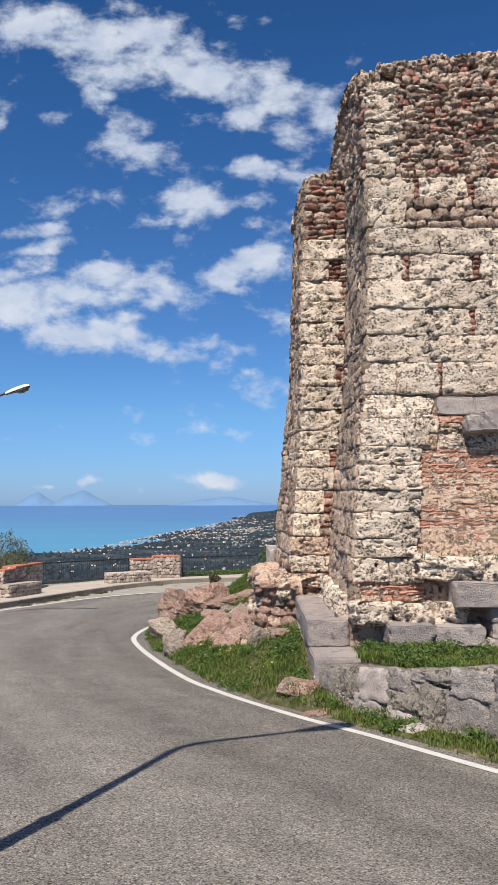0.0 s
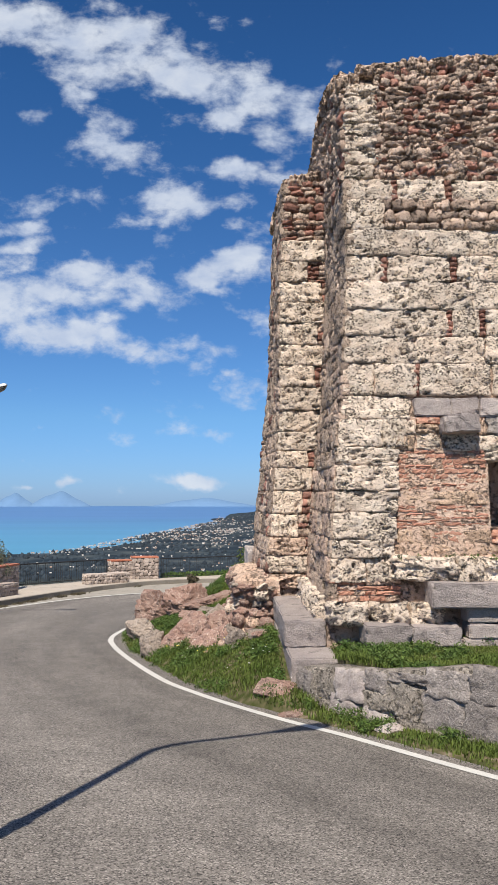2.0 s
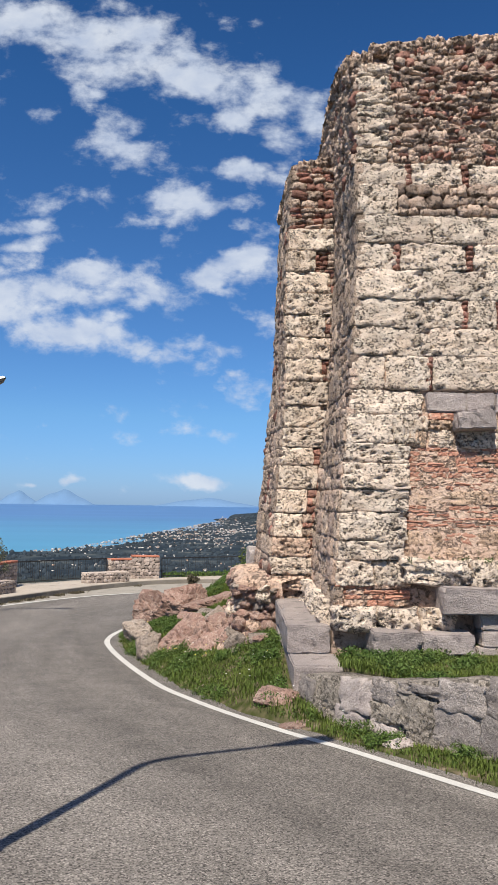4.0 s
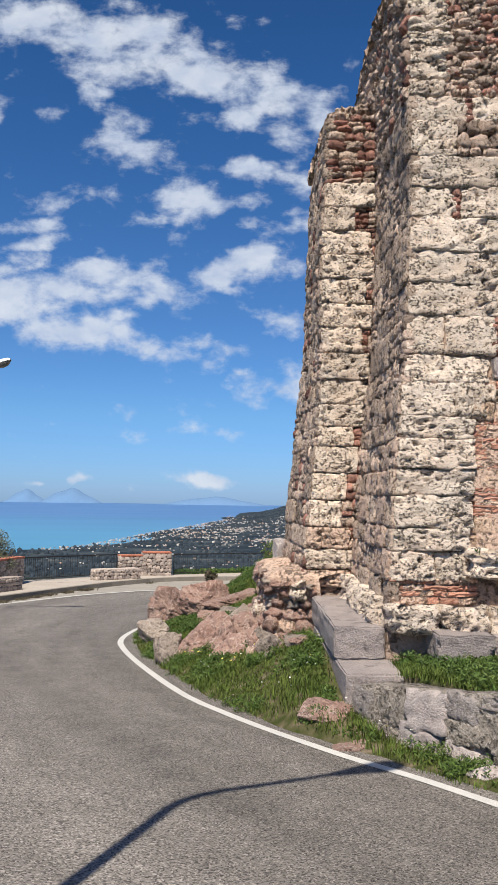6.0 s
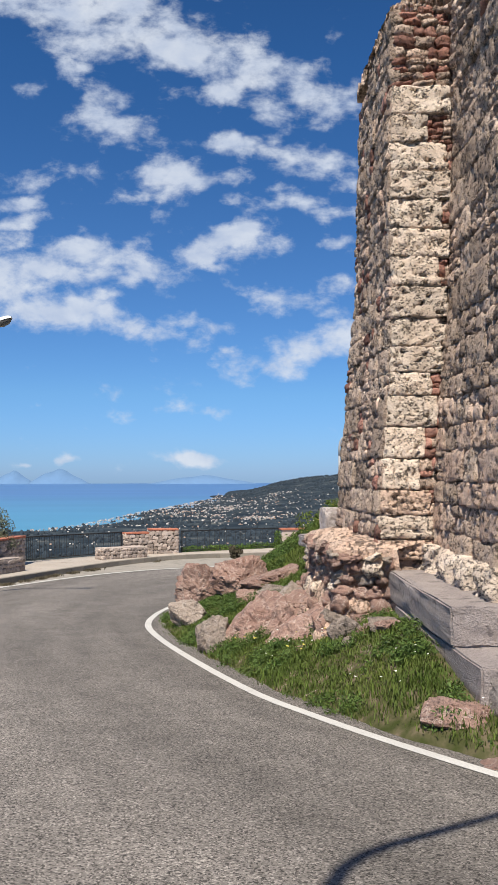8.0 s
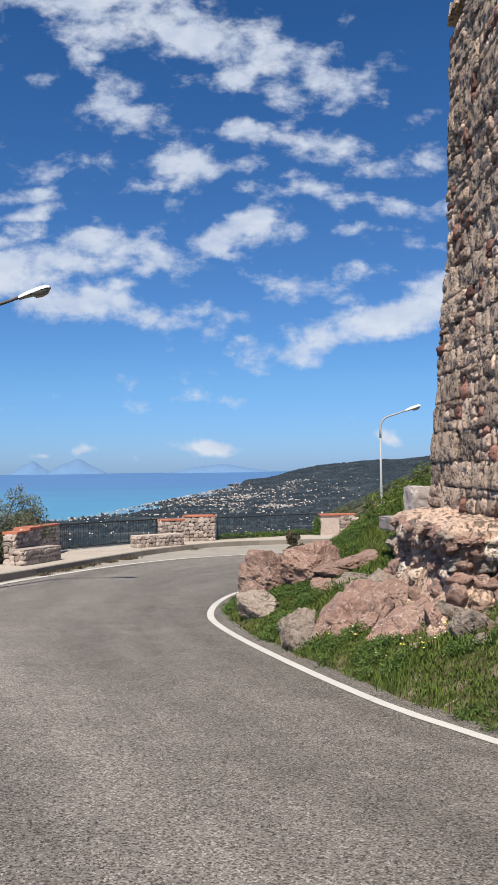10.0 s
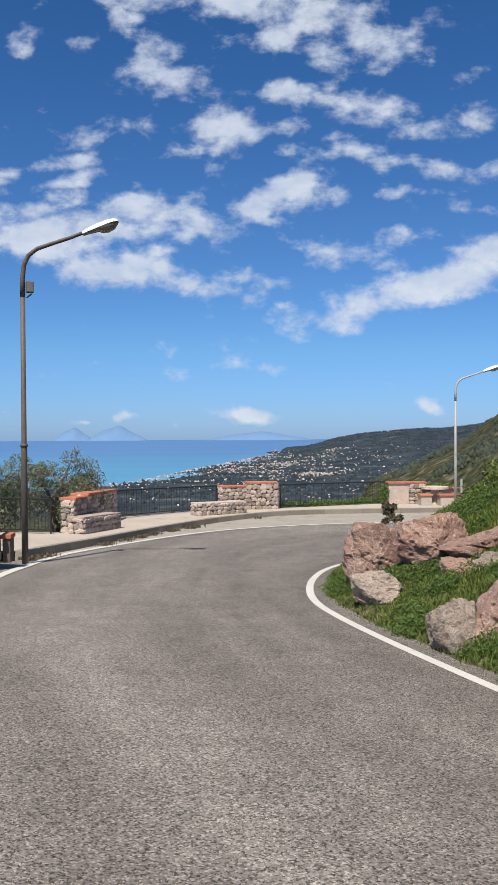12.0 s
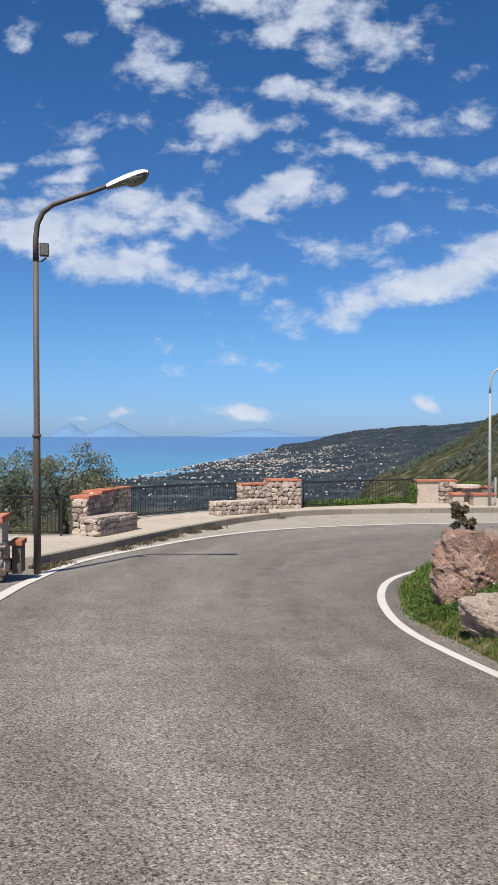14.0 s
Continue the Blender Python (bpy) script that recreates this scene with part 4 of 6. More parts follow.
# set-back pier: front
STEP = [6.25, 5.86, 5.48, 5.1, 4.72, 4.33, 3.95, 3.56, 3.15, 2.76, 2.42, 2.12, 1.72, 1.32, 0.92, 0.6, 0.3, 0.05]
for n, (hi, lo) in enumerate(zip(STEP[:-1], STEP[1:])):
    z, h = (hi + lo) / 2, hi - lo
    full = ax(z) - bx(z)
    w = min(full, rng.uniform(0.46, 0.82))
    mat_ = (PLASTER, LIMESTONE)[n % 2] if lo < 0.95 else LIMESTONE
    place(tower, "stone", ASHLAR, mat_, on_face(face_step, w / 2, z, w, h - 0.012, 0.26, 0.05 + 0.04 * rng.random()))
    for zz, hh in row(lo, hi, 0.05, 0.17):
        for ss, ww in row(w, full, 0.07, 0.2):
            (red_heap if rng.random() < 0.45 else rubble_heap).add(SMALL[rng.randrange(14)], on_face(face_step, ss, zz, ww, hh * 0.92, 0.16, 0.03 + 0.03 * rng.random()))
z = 6.25
while z < 7.5:
    h = rng.uniform(0.07, 0.16)
    for s, w in row(0.0, ax(z) - bx(z), 0.12, 0.3):
        if z + h > 7.34 + 0.22 * s:
            continue
        (red_heap if rng.random() < 0.45 else rubble_heap).add(SMALL[rng.randrange(14)], on_face(face_step, s, z + h / 2, w, h * 0.95, 0.2, 0.03 + 0.05 * rng.random(), rng.uniform(-0.12, 0.12)))
    z += h
# set-back pier: flank
for hi, lo in zip([7.3, 6.95, 6.6] + STEP[:-1], [6.95, 6.6, 6.25] + STEP[1:]):
    z, h = (hi + lo) / 2, hi - lo
    for s, w in row(0.0, 2.37, 0.3, 0.7):
        if lo > 6.5 and s < 0.7 and lo > 6.9:
            continue
        if rng.random() < 0.3:
            for zz, hh in row(lo, hi, 0.1, 0.2):
                for ss, ww in row(s - w / 2, s + w / 2, 0.12, 0.3):
                    (red_heap if rng.random() < 0.15 else rubble_heap).add(SMALL[rng.randrange(14)], on_face(face_left, ss, zz, ww, hh, 0.13, 0.01 + 0.04 * rng.random(), rng.uniform(-0.1, 0.1)))
        else:
            place(tower, "stone", ROUGH, RUBBLE_PART, on_face(face_left, s, z, w, h - 0.01, 0.14, 0.012 + 0.04 * rng.random(), rng.uniform(-0.04, 0.04)))
for i in range(14):
    k = i / 13
    rubble_heap.add(ROUGH[rng.randrange(10)], pose(1.16 + 0.45 * k, 14.05 + rng.uniform(-0.05, 0.1), 7.36 + 0.14 * k, rng.uniform(-15, 15), rng.uniform(-10, 10), rng.uniform(-20, 20)) @ Matrix.Diagonal((0.2, 0.4, 0.16, 1)))
    rubble_heap.add(ROUGH[rng.randrange(10)], pose(1.22 - 0.10 * k, 14.1 + 1.8 * k, 7.32 - 0.12 * k * k, rng.uniform(-15, 15), rng.uniform(-10, 10), 90 + rng.uniform(-20, 20)) @ Matrix.Diagonal((0.24, 0.4, 0.2, 1)))

# brick filling beside the pier, with slabs above and ledges below
def face_fill(s, z): return (2.45 + s, ay(z) + 0.015, z)


FILL = [  # from, to, lowest and highest course, shortest and longest piece, lean, material
    (0.82, 1.17, 0.13, 0.2, 0.22, 0.5, 0.05, TANSTONE), (1.17, 1.50, 0.038, 0.058, 0.13, 0.32, 0.04, BRICK),
    (1.50, 1.70, 0.18, 0.2, 0.35, 0.6, 0.02, TANSTONE), (1.70, 2.28, 0.05, 0.10, 0.09, 0.26, 0.16, BRICK)]
for z0, z1, h0, h1, w0, w1, lean, mat_ in FILL:
    for z, h in row(z0, z1, h0, h1):
        reach = 1.24 if 1.2 < z < 2.28 else 3.4
        for s, w in row(-0.07 + rng.uniform(-0.03, 0.03), reach, w0, w1):
            if rng.random() < 0.06:
                continue
            use = mat_ if rng.random() < 0.72 else (PLASTER if mat_ is BRICK else BRICK)
            kit = THIN if h < 0.12 else ROUGH
            place(tower, "brick" if kit is THIN else "stone", kit, use, on_face(face_fill, s, z, w - 0.016, h - 0.012, 0.14, 0.006 + 0.022 * rng.random(), rng.uniform(-lean, lean)))
for s, z, w, h, use in ((0.42, 2.40, 0.32, 0.24, LIMESTONE), (0.88, 2.41, 0.46, 0.26, LIMESTONE), (0.1, 2.4, 0.26, 0.24, TANSTONE), (1.33, 2.38, 0.4, 0.22, LIMESTONE),
                        (1.75, 2.4, 0.4, 0.26, LIMESTONE), (2.3, 2.4, 0.6, 0.26, LIMESTONE), (0.42, 2.58, 0.3, 0.13, TANSTONE), (1.2, 2.62, 0.12, 0.25, PLASTER),
                        (1.5, 2.62, 0.42, 0.26, WALLSTONE), (2.1, 2.62, 0.7, 0.26, WALLSTONE), (1.42, 2.2, 0.36, 0.15, LIMESTONE), (0.15, 2.6, 0.22, 0.2, LIMESTONE)):
    place(tower, "stone", ROUGH, use, on_face(face_fill, s, z, w, h, 0.2, 0.03 + 0.03 * rng.random(), rng.uniform(-0.06, 0.06)))
for s in (0.36, 0.52):
    place(tower, "brick", THIN, BRICK, on_face(face_fill, s, 2.70, 0.17, 0.09, 0.16, 0.04))
bm = bmesh.new()
bed = [[bm.verts.new((x, ay(z) + yy, z)) for z in (0.75, 1.6, 2.76)] for x, yy in ((2.42, 0.3), (2.42, 0.005), (3.71, 0.005), (3.71, 0.3))]
for one, two in zip(bed, bed[1:]):
    for k in range(2):
        bm.faces.new((one[k], two[k], two[k + 1], one[k + 1]))
part("brick_bedding", bm, PLASTER, tower)
# red brick band and plinth at the pier's foot
z = 0.19
while z < 0.43:
    h = rng.uniform(0.06, 0.09)
    for s, w in row(0.0, 1.0, 0.12, 0.3):
        place(tower, "brick", THIN, BRICK if rng.random() < 0.6 else PLASTER, on_face(face_front, s, z + h / 2, w - 0.014, h - 0.012, 0.18, -0.005 + 0.02 * rng.random(), rng.uniform(-0.05, 0.05)))
    z += h
for s, w in ((0.28, 0.55), (0.84, 0.5), (1.33, 0.44)):
    place(tower, "stone", ROUGH, LIMESTONE, on_face(face_front, s, 0.03, w, 0.32, 0.4, 0.2))
for s, w in ((0.35, 0.7), (1.05, 0.62), (1.6, 0.5), (2.2, 0.5)):
    place(tower, "stone", ROUGH, LIMESTONE, on_face(face_side, s, 0.06, w, 0.36, 0.4, 0.16))
for i, (x0, x1, z0, z1, y) in enumerate(((2.3, 3.15, 0.47, 0.80, 10.72), (3.17, 3.5, 0.42, 0.80, 10.72), (3.52, 4.6, 0.45, 0.80, 10.75))):
    place(tower, "stone", ROUGH, LIMESTONE, pose((x0 + x1) / 2, y, (z0 + z1) / 2) @ Matrix.Diagonal((x1 - x0, 0.4, z1 - z0, 1)))


def slab(name, size, at, turn=0.0, material=SLAB, parent=None, seed=0, rough=0.012):
    """A heavy squared stone with worn arrises."""
    bm = bmesh.new()
    bmesh.ops.create_cube(bm, size=1.0)
    bmesh.ops.scale(bm, vec=size, verts=bm.verts)
    bmesh.ops.bevel(bm, geom=list(bm.edges), offset=0.018, segments=2, affect="EDGES")
    bmesh.ops.subdivide_edges(bm, edges=[e for e in bm.edges if e.calc_length() > 0.15], cuts=7, use_grid_fill=True)
    for v in bm.verts:
        d = noise.noise_vector(v.co * 4 + Vector((seed * 5.0, 0, 0)))
        e = noise.noise_vector(v.co * 11 + Vector((0, seed * 5.0, 0)))
        chip = max(0.0, noise.noise(v.co * 7 + Vector((seed * 3.0, 1, 2))) - 0.15) * rough * 3
        edge = sum(abs(abs(v.co[k]) - size[k] / 2) < 0.03 for k in range(3))
        v.co += d * rough * 0.7 + e * rough * 0.6 - v.co.normalized() * chip * (1.6 if edge > 1 else 0.2)
    ob = part(name, bm, material, parent)
    ob.matrix_local = pose(*at, 0, 0, turn)
    return ob


for n, (x0, x1, y, tip) in enumerate(((2.70, 3.215, 11.08, 0.6), (3.225, 3.63, 11.10, -0.5), (3.64, 4.25, 11.07, 0.3), (4.26, 4.9, 11.09, 0.0))):
    slab("lintel", (x1 - x0, 0.3, 0.26), ((x0 + x1) / 2, y, 2.90), tip, PALEMARBLE, tower, 1 + n, 0.016)
slab("corbel", (0.52, 0.5, 0.26), (3.31, 10.92, 2.64), 1, SLAB, tower, 6, 0.035)
slab("ledge_slab", (1.35, 0.5, 0.33), (3.42, 10.55, 0.31), 0, SLAB, tower, 7, 0.02)
slab("ledge_slab", (1.2, 0.5, 0.33), (4.71, 10.57, 0.30), 1, SLAB, tower, 8, 0.02)
slab("footing_slab", (0.62, 0.5, 0.28), (2.14, 10.42, -0.20), 1, SLAB, tower, 9, 0.02)
slab("footing_slab", (0.66, 0.5, 0.25), (2.79, 10.44, -0.21), -1, SLAB, tower, 10, 0.02)
for n, (x, z, w, h) in enumerate(((3.45, 0.04, 0.42, 0.2), (3.5, -0.17, 0.5, 0.2), (3.9, 0.03, 0.44, 0.22), (3.98, -0.18, 0.42, 0.2), (4.4, -0.08, 0.5, 0.4), (3.44, -0.36, 0.5, 0.17), (3.95, -0.36, 0.46, 0.17))):
    slab("pier_stone", (w, 0.45, h), (x, 10.62, z), 0, PALEMARBLE, tower, 20 + n, 0.015)
child("rubble", rubble_heap.mesh("rubble", RUBBLE), tower, label="small broken rubble stones in mortar")["kind"] = "stuff"
child("red_rubble", red_heap.mesh("red_rubble", REDSTONE), tower, label="small red stones and brick chips")["kind"] = "stuff"

# stepped marble blocks beside the tower
tagged(slab("marble_block", (0.56, 2.72, 0.36), (1.09, 12.03, -0.24), 0, SLAB, None, 11, 0.02), "long grey squared marble block on top of another", "stone block", "stepped blocks")
tagged(slab("marble_block", (0.60, 3.0, 0.38), (1.12, 11.46, -0.61), 1.0, SLAB, None, 12, 0.02), "long grey squared marble block lying in the bank", "stone block", "stepped blocks")


# ---- rocks ----
def rock(at, size, seed, material=REDROCK, turn=0.0, label="pinkish red weathered rock half buried in grass", cuts=13, detail=5, rough=0.05, layers=0.045):
    """A split boulder: flat broken faces, stepped layers and cracks."""
    r = random.Random(seed)
    planes = []
    for _ in range(cuts):
        v = Vector((r.gauss(0, 1), r.gauss(0, 1), r.gauss(0, 1))).normalized()
        planes.append((v, r.uniform(0.5, 0.84)))
    bm = bmesh.new()
    bmesh.ops.create_icosphere(bm, subdivisions=detail, radius=1.0)
    off = Vector((seed * 3.1, seed * 1.7, seed * 0.9))
    bed = Vector((r.uniform(-0.5, 0.5), r.uniform(-0.5, 0.5), 1)).normalized()
    side = bed.orthogonal().normalized()
    for v in bm.verts:
        d = v.co.normalized()
        reach = 1.15
        for n, k in planes:
            c = n.dot(d)
            if c > 0.05:
                reach = min(reach, k / c)
        q = d * reach
        warp = noise.noise_vector(q * 2.0 + off) * 0.22
        step = noise.cell(Vector((bed.dot(q + warp) * 3.2, side.dot(q + warp) * 1.6, 0)) + off)
        crack = abs(noise.noise(q * 2.6 + off * 2))
        reach *= 1 + layers * (step - 0.5) + rough * noise.fractal(q * 4 + off, 0.7, 2.1, 6) - 0.13 * max(0, 0.06 - crack) / 0.06
        v.co = Vector((d.x * size[0], d.y * size[1], d.z * size[2])) * reach
    ob = part("rock", bm, material)
    ob.matrix_world = pose(*at, r.uniform(-8, 8), r.uniform(-8, 8), turn)
    return tagged(ob, label, "rock", "rocks of the bank")


GREYLABEL = "grey veined broken rock on the grassy bank"
ORANGE = "orange-red layered rock on the grassy bank"
FOOT = "broken stone fallen from the tower's footing"
# low boulders at the bend's tip
rock((-1.50, 18.9, -1.18), (0.62, 0.6, 0.62), 1, turn=10)
rock((-1.83, 17.2, -1.34), (0.44, 0.28, 0.27), 2, GREYROCK, 0, GREYLABEL)
rock((-0.92, 18.25, -0.86), (0.56, 0.6, 0.54), 3, turn=40, label=ORANGE, layers=0.07)
rock((-0.38, 17.75, -0.86), (0.66, 0.55, 0.42), 4, turn=-20, label=ORANGE, layers=0.07)
rock((-0.68, 17.1, -1.08), (0.54, 0.42, 0.32), 5, turn=15, label=ORANGE, layers=0.07)
rock((-0.2, 16.9, -0.95), (0.5, 0.4, 0.30), 8, GREYROCK, 20, GREYLABEL)
rock((-1.0, 20.2, -1.0), (0.5, 0.5, 0.40), 26, GREYROCK, 0, GREYLABEL)
# the large split boulder and its neighbours
rock((-0.66, 14.7, -1.12), (0.68, 0.72, 0.76), 6, turn=25, label="large pink split boulder with pale veins")
rock((-0.16, 13.95, -1.14), (0.82, 0.62, 0.52), 7, turn=-20, label="large pink split boulder with pale veins")
rock((0.02, 15.1, -0.86), (0.70, 0.62, 0.50), 9, turn=30)
rock((-1.32, 14.9, -1.30), (0.34, 0.3, 0.38), 10, GREYROCK, 0, GREYLABEL)
rock((-0.15, 15.9, -0.86), (0.5, 0.45, 0.40), 27, GREYROCK, 50, GREYLABEL)
rock((0.10, 13.5, -0.86), (0.34, 0.3, 0.28), 12, turn=10)
rock((-0.1, 13.2, -1.08), (0.3, 0.26, 0.22), 14, turn=70)
rock((0.30, 12.95, -0.82), (0.32, 0.28, 0.26), 15, GREYROCK, 20, FOOT)
rock((0.54, 12.55, -0.72), (0.28, 0.26, 0.22), 17, REDROCK, 50, FOOT)
rock((0.22, 12.45, -1.0), (0.2, 0.18, 0.14), 18, GREYROCK, 10, FOOT)
rock((0.62, 11.95, -0.74), (0.2, 0.26, 0.18), 19, GREYROCK, 0, FOOT)
rock((-0.35, 12.75, -1.20), (0.2, 0.16, 0.12), 32, GREYROCK, 10, GREYLABEL)
rock((0.78, 10.02, -0.84), (0.36, 0.30, 0.25), 20, REDROCK, 5, "flat pink rock at the foot of the marble blocks")
rock((0.80, 9.32, -0.97), (0.24, 0.14, 0.12), 21, REDROCK, 0, "small reddish stone beside the road edge")
rock((1.80, 8.36, -0.88), (0.18, 0.15, 0.18), 22, PALEMARBLE, 0, "small pale stone at the foot of a wall")
rock((-0.25, 11.7, -1.14), (0.2, 0.14, 0.1), 23, GREYROCK, 0, "small grey stone lying in the grass")
rock((0.42, 17.0, -0.30), (0.36, 0.4, 0.3), 25, GREYROCK, 0, GREYLABEL)
tagged(slab("stone_block", (0.36, 0.4, 0.5), (0.60, 16.9, 0.30), 10, PALEMARBLE, None, 31, 0.03), "squared pale stone standing behind the tower", "stone block")
scree = random.Random(77)
for k in range(26):
    x, y = scree.uniform(-0.75, 0.6), scree.uniform(12.0, 16.4)
    if x < -1.25 + (16.2 - y) * 0.34:
        continue
    r_ = scree.uniform(0.06, 0.17)
    z = float(ground_z(np.array([x]), np.array([y]))[0])
    rock((x, y, z + r_ * 0.25), (r_ * 1.4, r_ * 1.1, r_ * 0.9), 200 + k, (REDROCK, GREYROCK)[k % 2], scree.uniform(0, 180), "small broken stone on the grassy bank", detail=4)

# ---- rubble footing under the set-back pier ----
footing = tagged(new("tower_footing"), "undercut rubble footing in pinkish mortar under the tower", "ruin")


def face_foot(s, z):
    """From the far corner to the near one, then round the front; the foot is undercut."""
    under = 0.10 * smooth(-z, -0.05, 0.25) - 0.34 * smooth(-z, 0.2, 1.0)
    x = 0.06 + 0.16 * s / 3.0 + under + 0.05 * math.sin(s * 4.1)
    y = 16.3 - s
    if s > 2.75:
        x, y = x + (s - 2.75) * 0.85, 13.55 - (s - 2.75) * 0.45 + under * 0.6
    return (x, y, z)


bm = bmesh.new()
levels_f = [-1.1, -0.9, -0.7, -0.5, -0.35, -0.2, -0.08, 0.0, 0.10, 0.17]
prev = None
for s in np.arange(0, 3.5, 0.12):
    q = []
    for z in levels_f:
        p = Vector(face_foot(s, z))
        p += noise.noise_vector(p * 3.3) * 0.06 + noise.noise_vector(p * 8.0) * 0.03
        q.append(bm.verts.new(p))
    lip = q[-1].co
    q.append(bm.verts.new(lip + Vector((0.12, 0.05, 0.07 + 0.03 * math.sin(s * 5)))))
    q.append(bm.verts.new(lip + Vector((0.75, 0.3, 0.16))))
    if prev:
        for k in range(len(q) - 1):
            bm.faces.new((prev[k], q[k], q[k + 1], prev[k + 1]))
    prev = q
part("mortar", bm, PLASTER, footing)
for z, h in row(-1.0, 0.12, 0.12, 0.24):
    for s, w in row(0.05, 3.4, 0.12, 0.34):
        if rng.random() < 0.22:
            continue
        place(footing, "stone", ROUGH if w > 0.24 else SMALL, (REDROCK, GREYROCK, LIMESTONE, REDROCK, PLASTER)[rng.randrange(5)],
              on_face(face_foot, s, z + rng.uniform(-0.03, 0.03), w, h, 0.24, 0.03 + 0.08 * rng.random(), rng.uniform(-0.5, 0.5)))
tagged(slab("marble_block", (0.7, 0.5, 0.2), (0.45, 17.2, -0.02), 12, SLAB, None, 14), "flat grey slab jutting from the grass behind the tower", "stone block")


# ---- low retaining wall ----
LOW = curve([(0.86, 9.98), (1.3, 9.2), (1.78, 8.55), (2.5, 7.62), (3.6, 6.2), (5.6, 3.4), (8.2, -0.6)], 0.15)
low_len = np.concatenate([[0], np.cumsum(np.hypot(*np.diff(LOW, axis=0).T))])
low_wall = tagged(new("low_wall"), "low retaining wall of rough grey stones in mortar", "wall")


def low_top(s):
    return -0.52 + 0.165 * min(s, 2.6) + 0.02 * math.sin(s * 3.1)


def face_low(s, z):
    x, y = float(np.interp(s, low_len, LOW[:, 0])), float(np.interp(s, low_len, LOW[:, 1]))
    return (x + 0.10 * (z + 0.8), y + 0.06 * (z + 0.8), z)


bm = bmesh.new()
prev = None
for s in np.arange(0, low_len[-1], 0.15):
    q = []
    for z in np.linspace(-1.0, low_top(s) - 0.03, 5):
        p = Vector(face_low(s, z)) + Vector((0.05, 0.04, 0)) + noise.noise_vector(Vector((s * 3, z * 3, 1))) * 0.025
        q.append(bm.verts.new(p))
    t = q[-1].co
    q.append(bm.verts.new(t + Vector((0.22, 0.17, 0.0))))
    q.append(bm.verts.new(t + Vector((0.24, 0.19, -0.5))))
    if prev:
        for i in range(len(q) - 1):
            bm.faces.new((prev[i], q[i], q[i + 1], prev[i + 1]))
    prev = q
part("bedding", bm, WALLMORTAR, low_wall, smooth=True)
s = 0.0
while s < 4.6:
    w = rng.uniform(0.3, 0.62)
    z = -0.98
    while z < low_top(s) - 0.05:
        h = rng.uniform(0.18, 0.36)
        if low_top(s) - (z + h) < 0.09:
            h = low_top(s) - z
        place(low_wall, "stone", ROUGH, (WALLSTONE, WALLMORTAR, WALLSTONE, PALEMARBLE, WALLMORTAR)[rng.randrange(5)],
              on_face(face_low, s + w / 2 + rng.uniform(-0.05, 0.05), z + h / 2, w * 1.02, h * 1.02, 0.11, -0.03 + 0.03 * rng.random(), rng.uniform(-0.14, 0.14)))
        z += h
    s += w


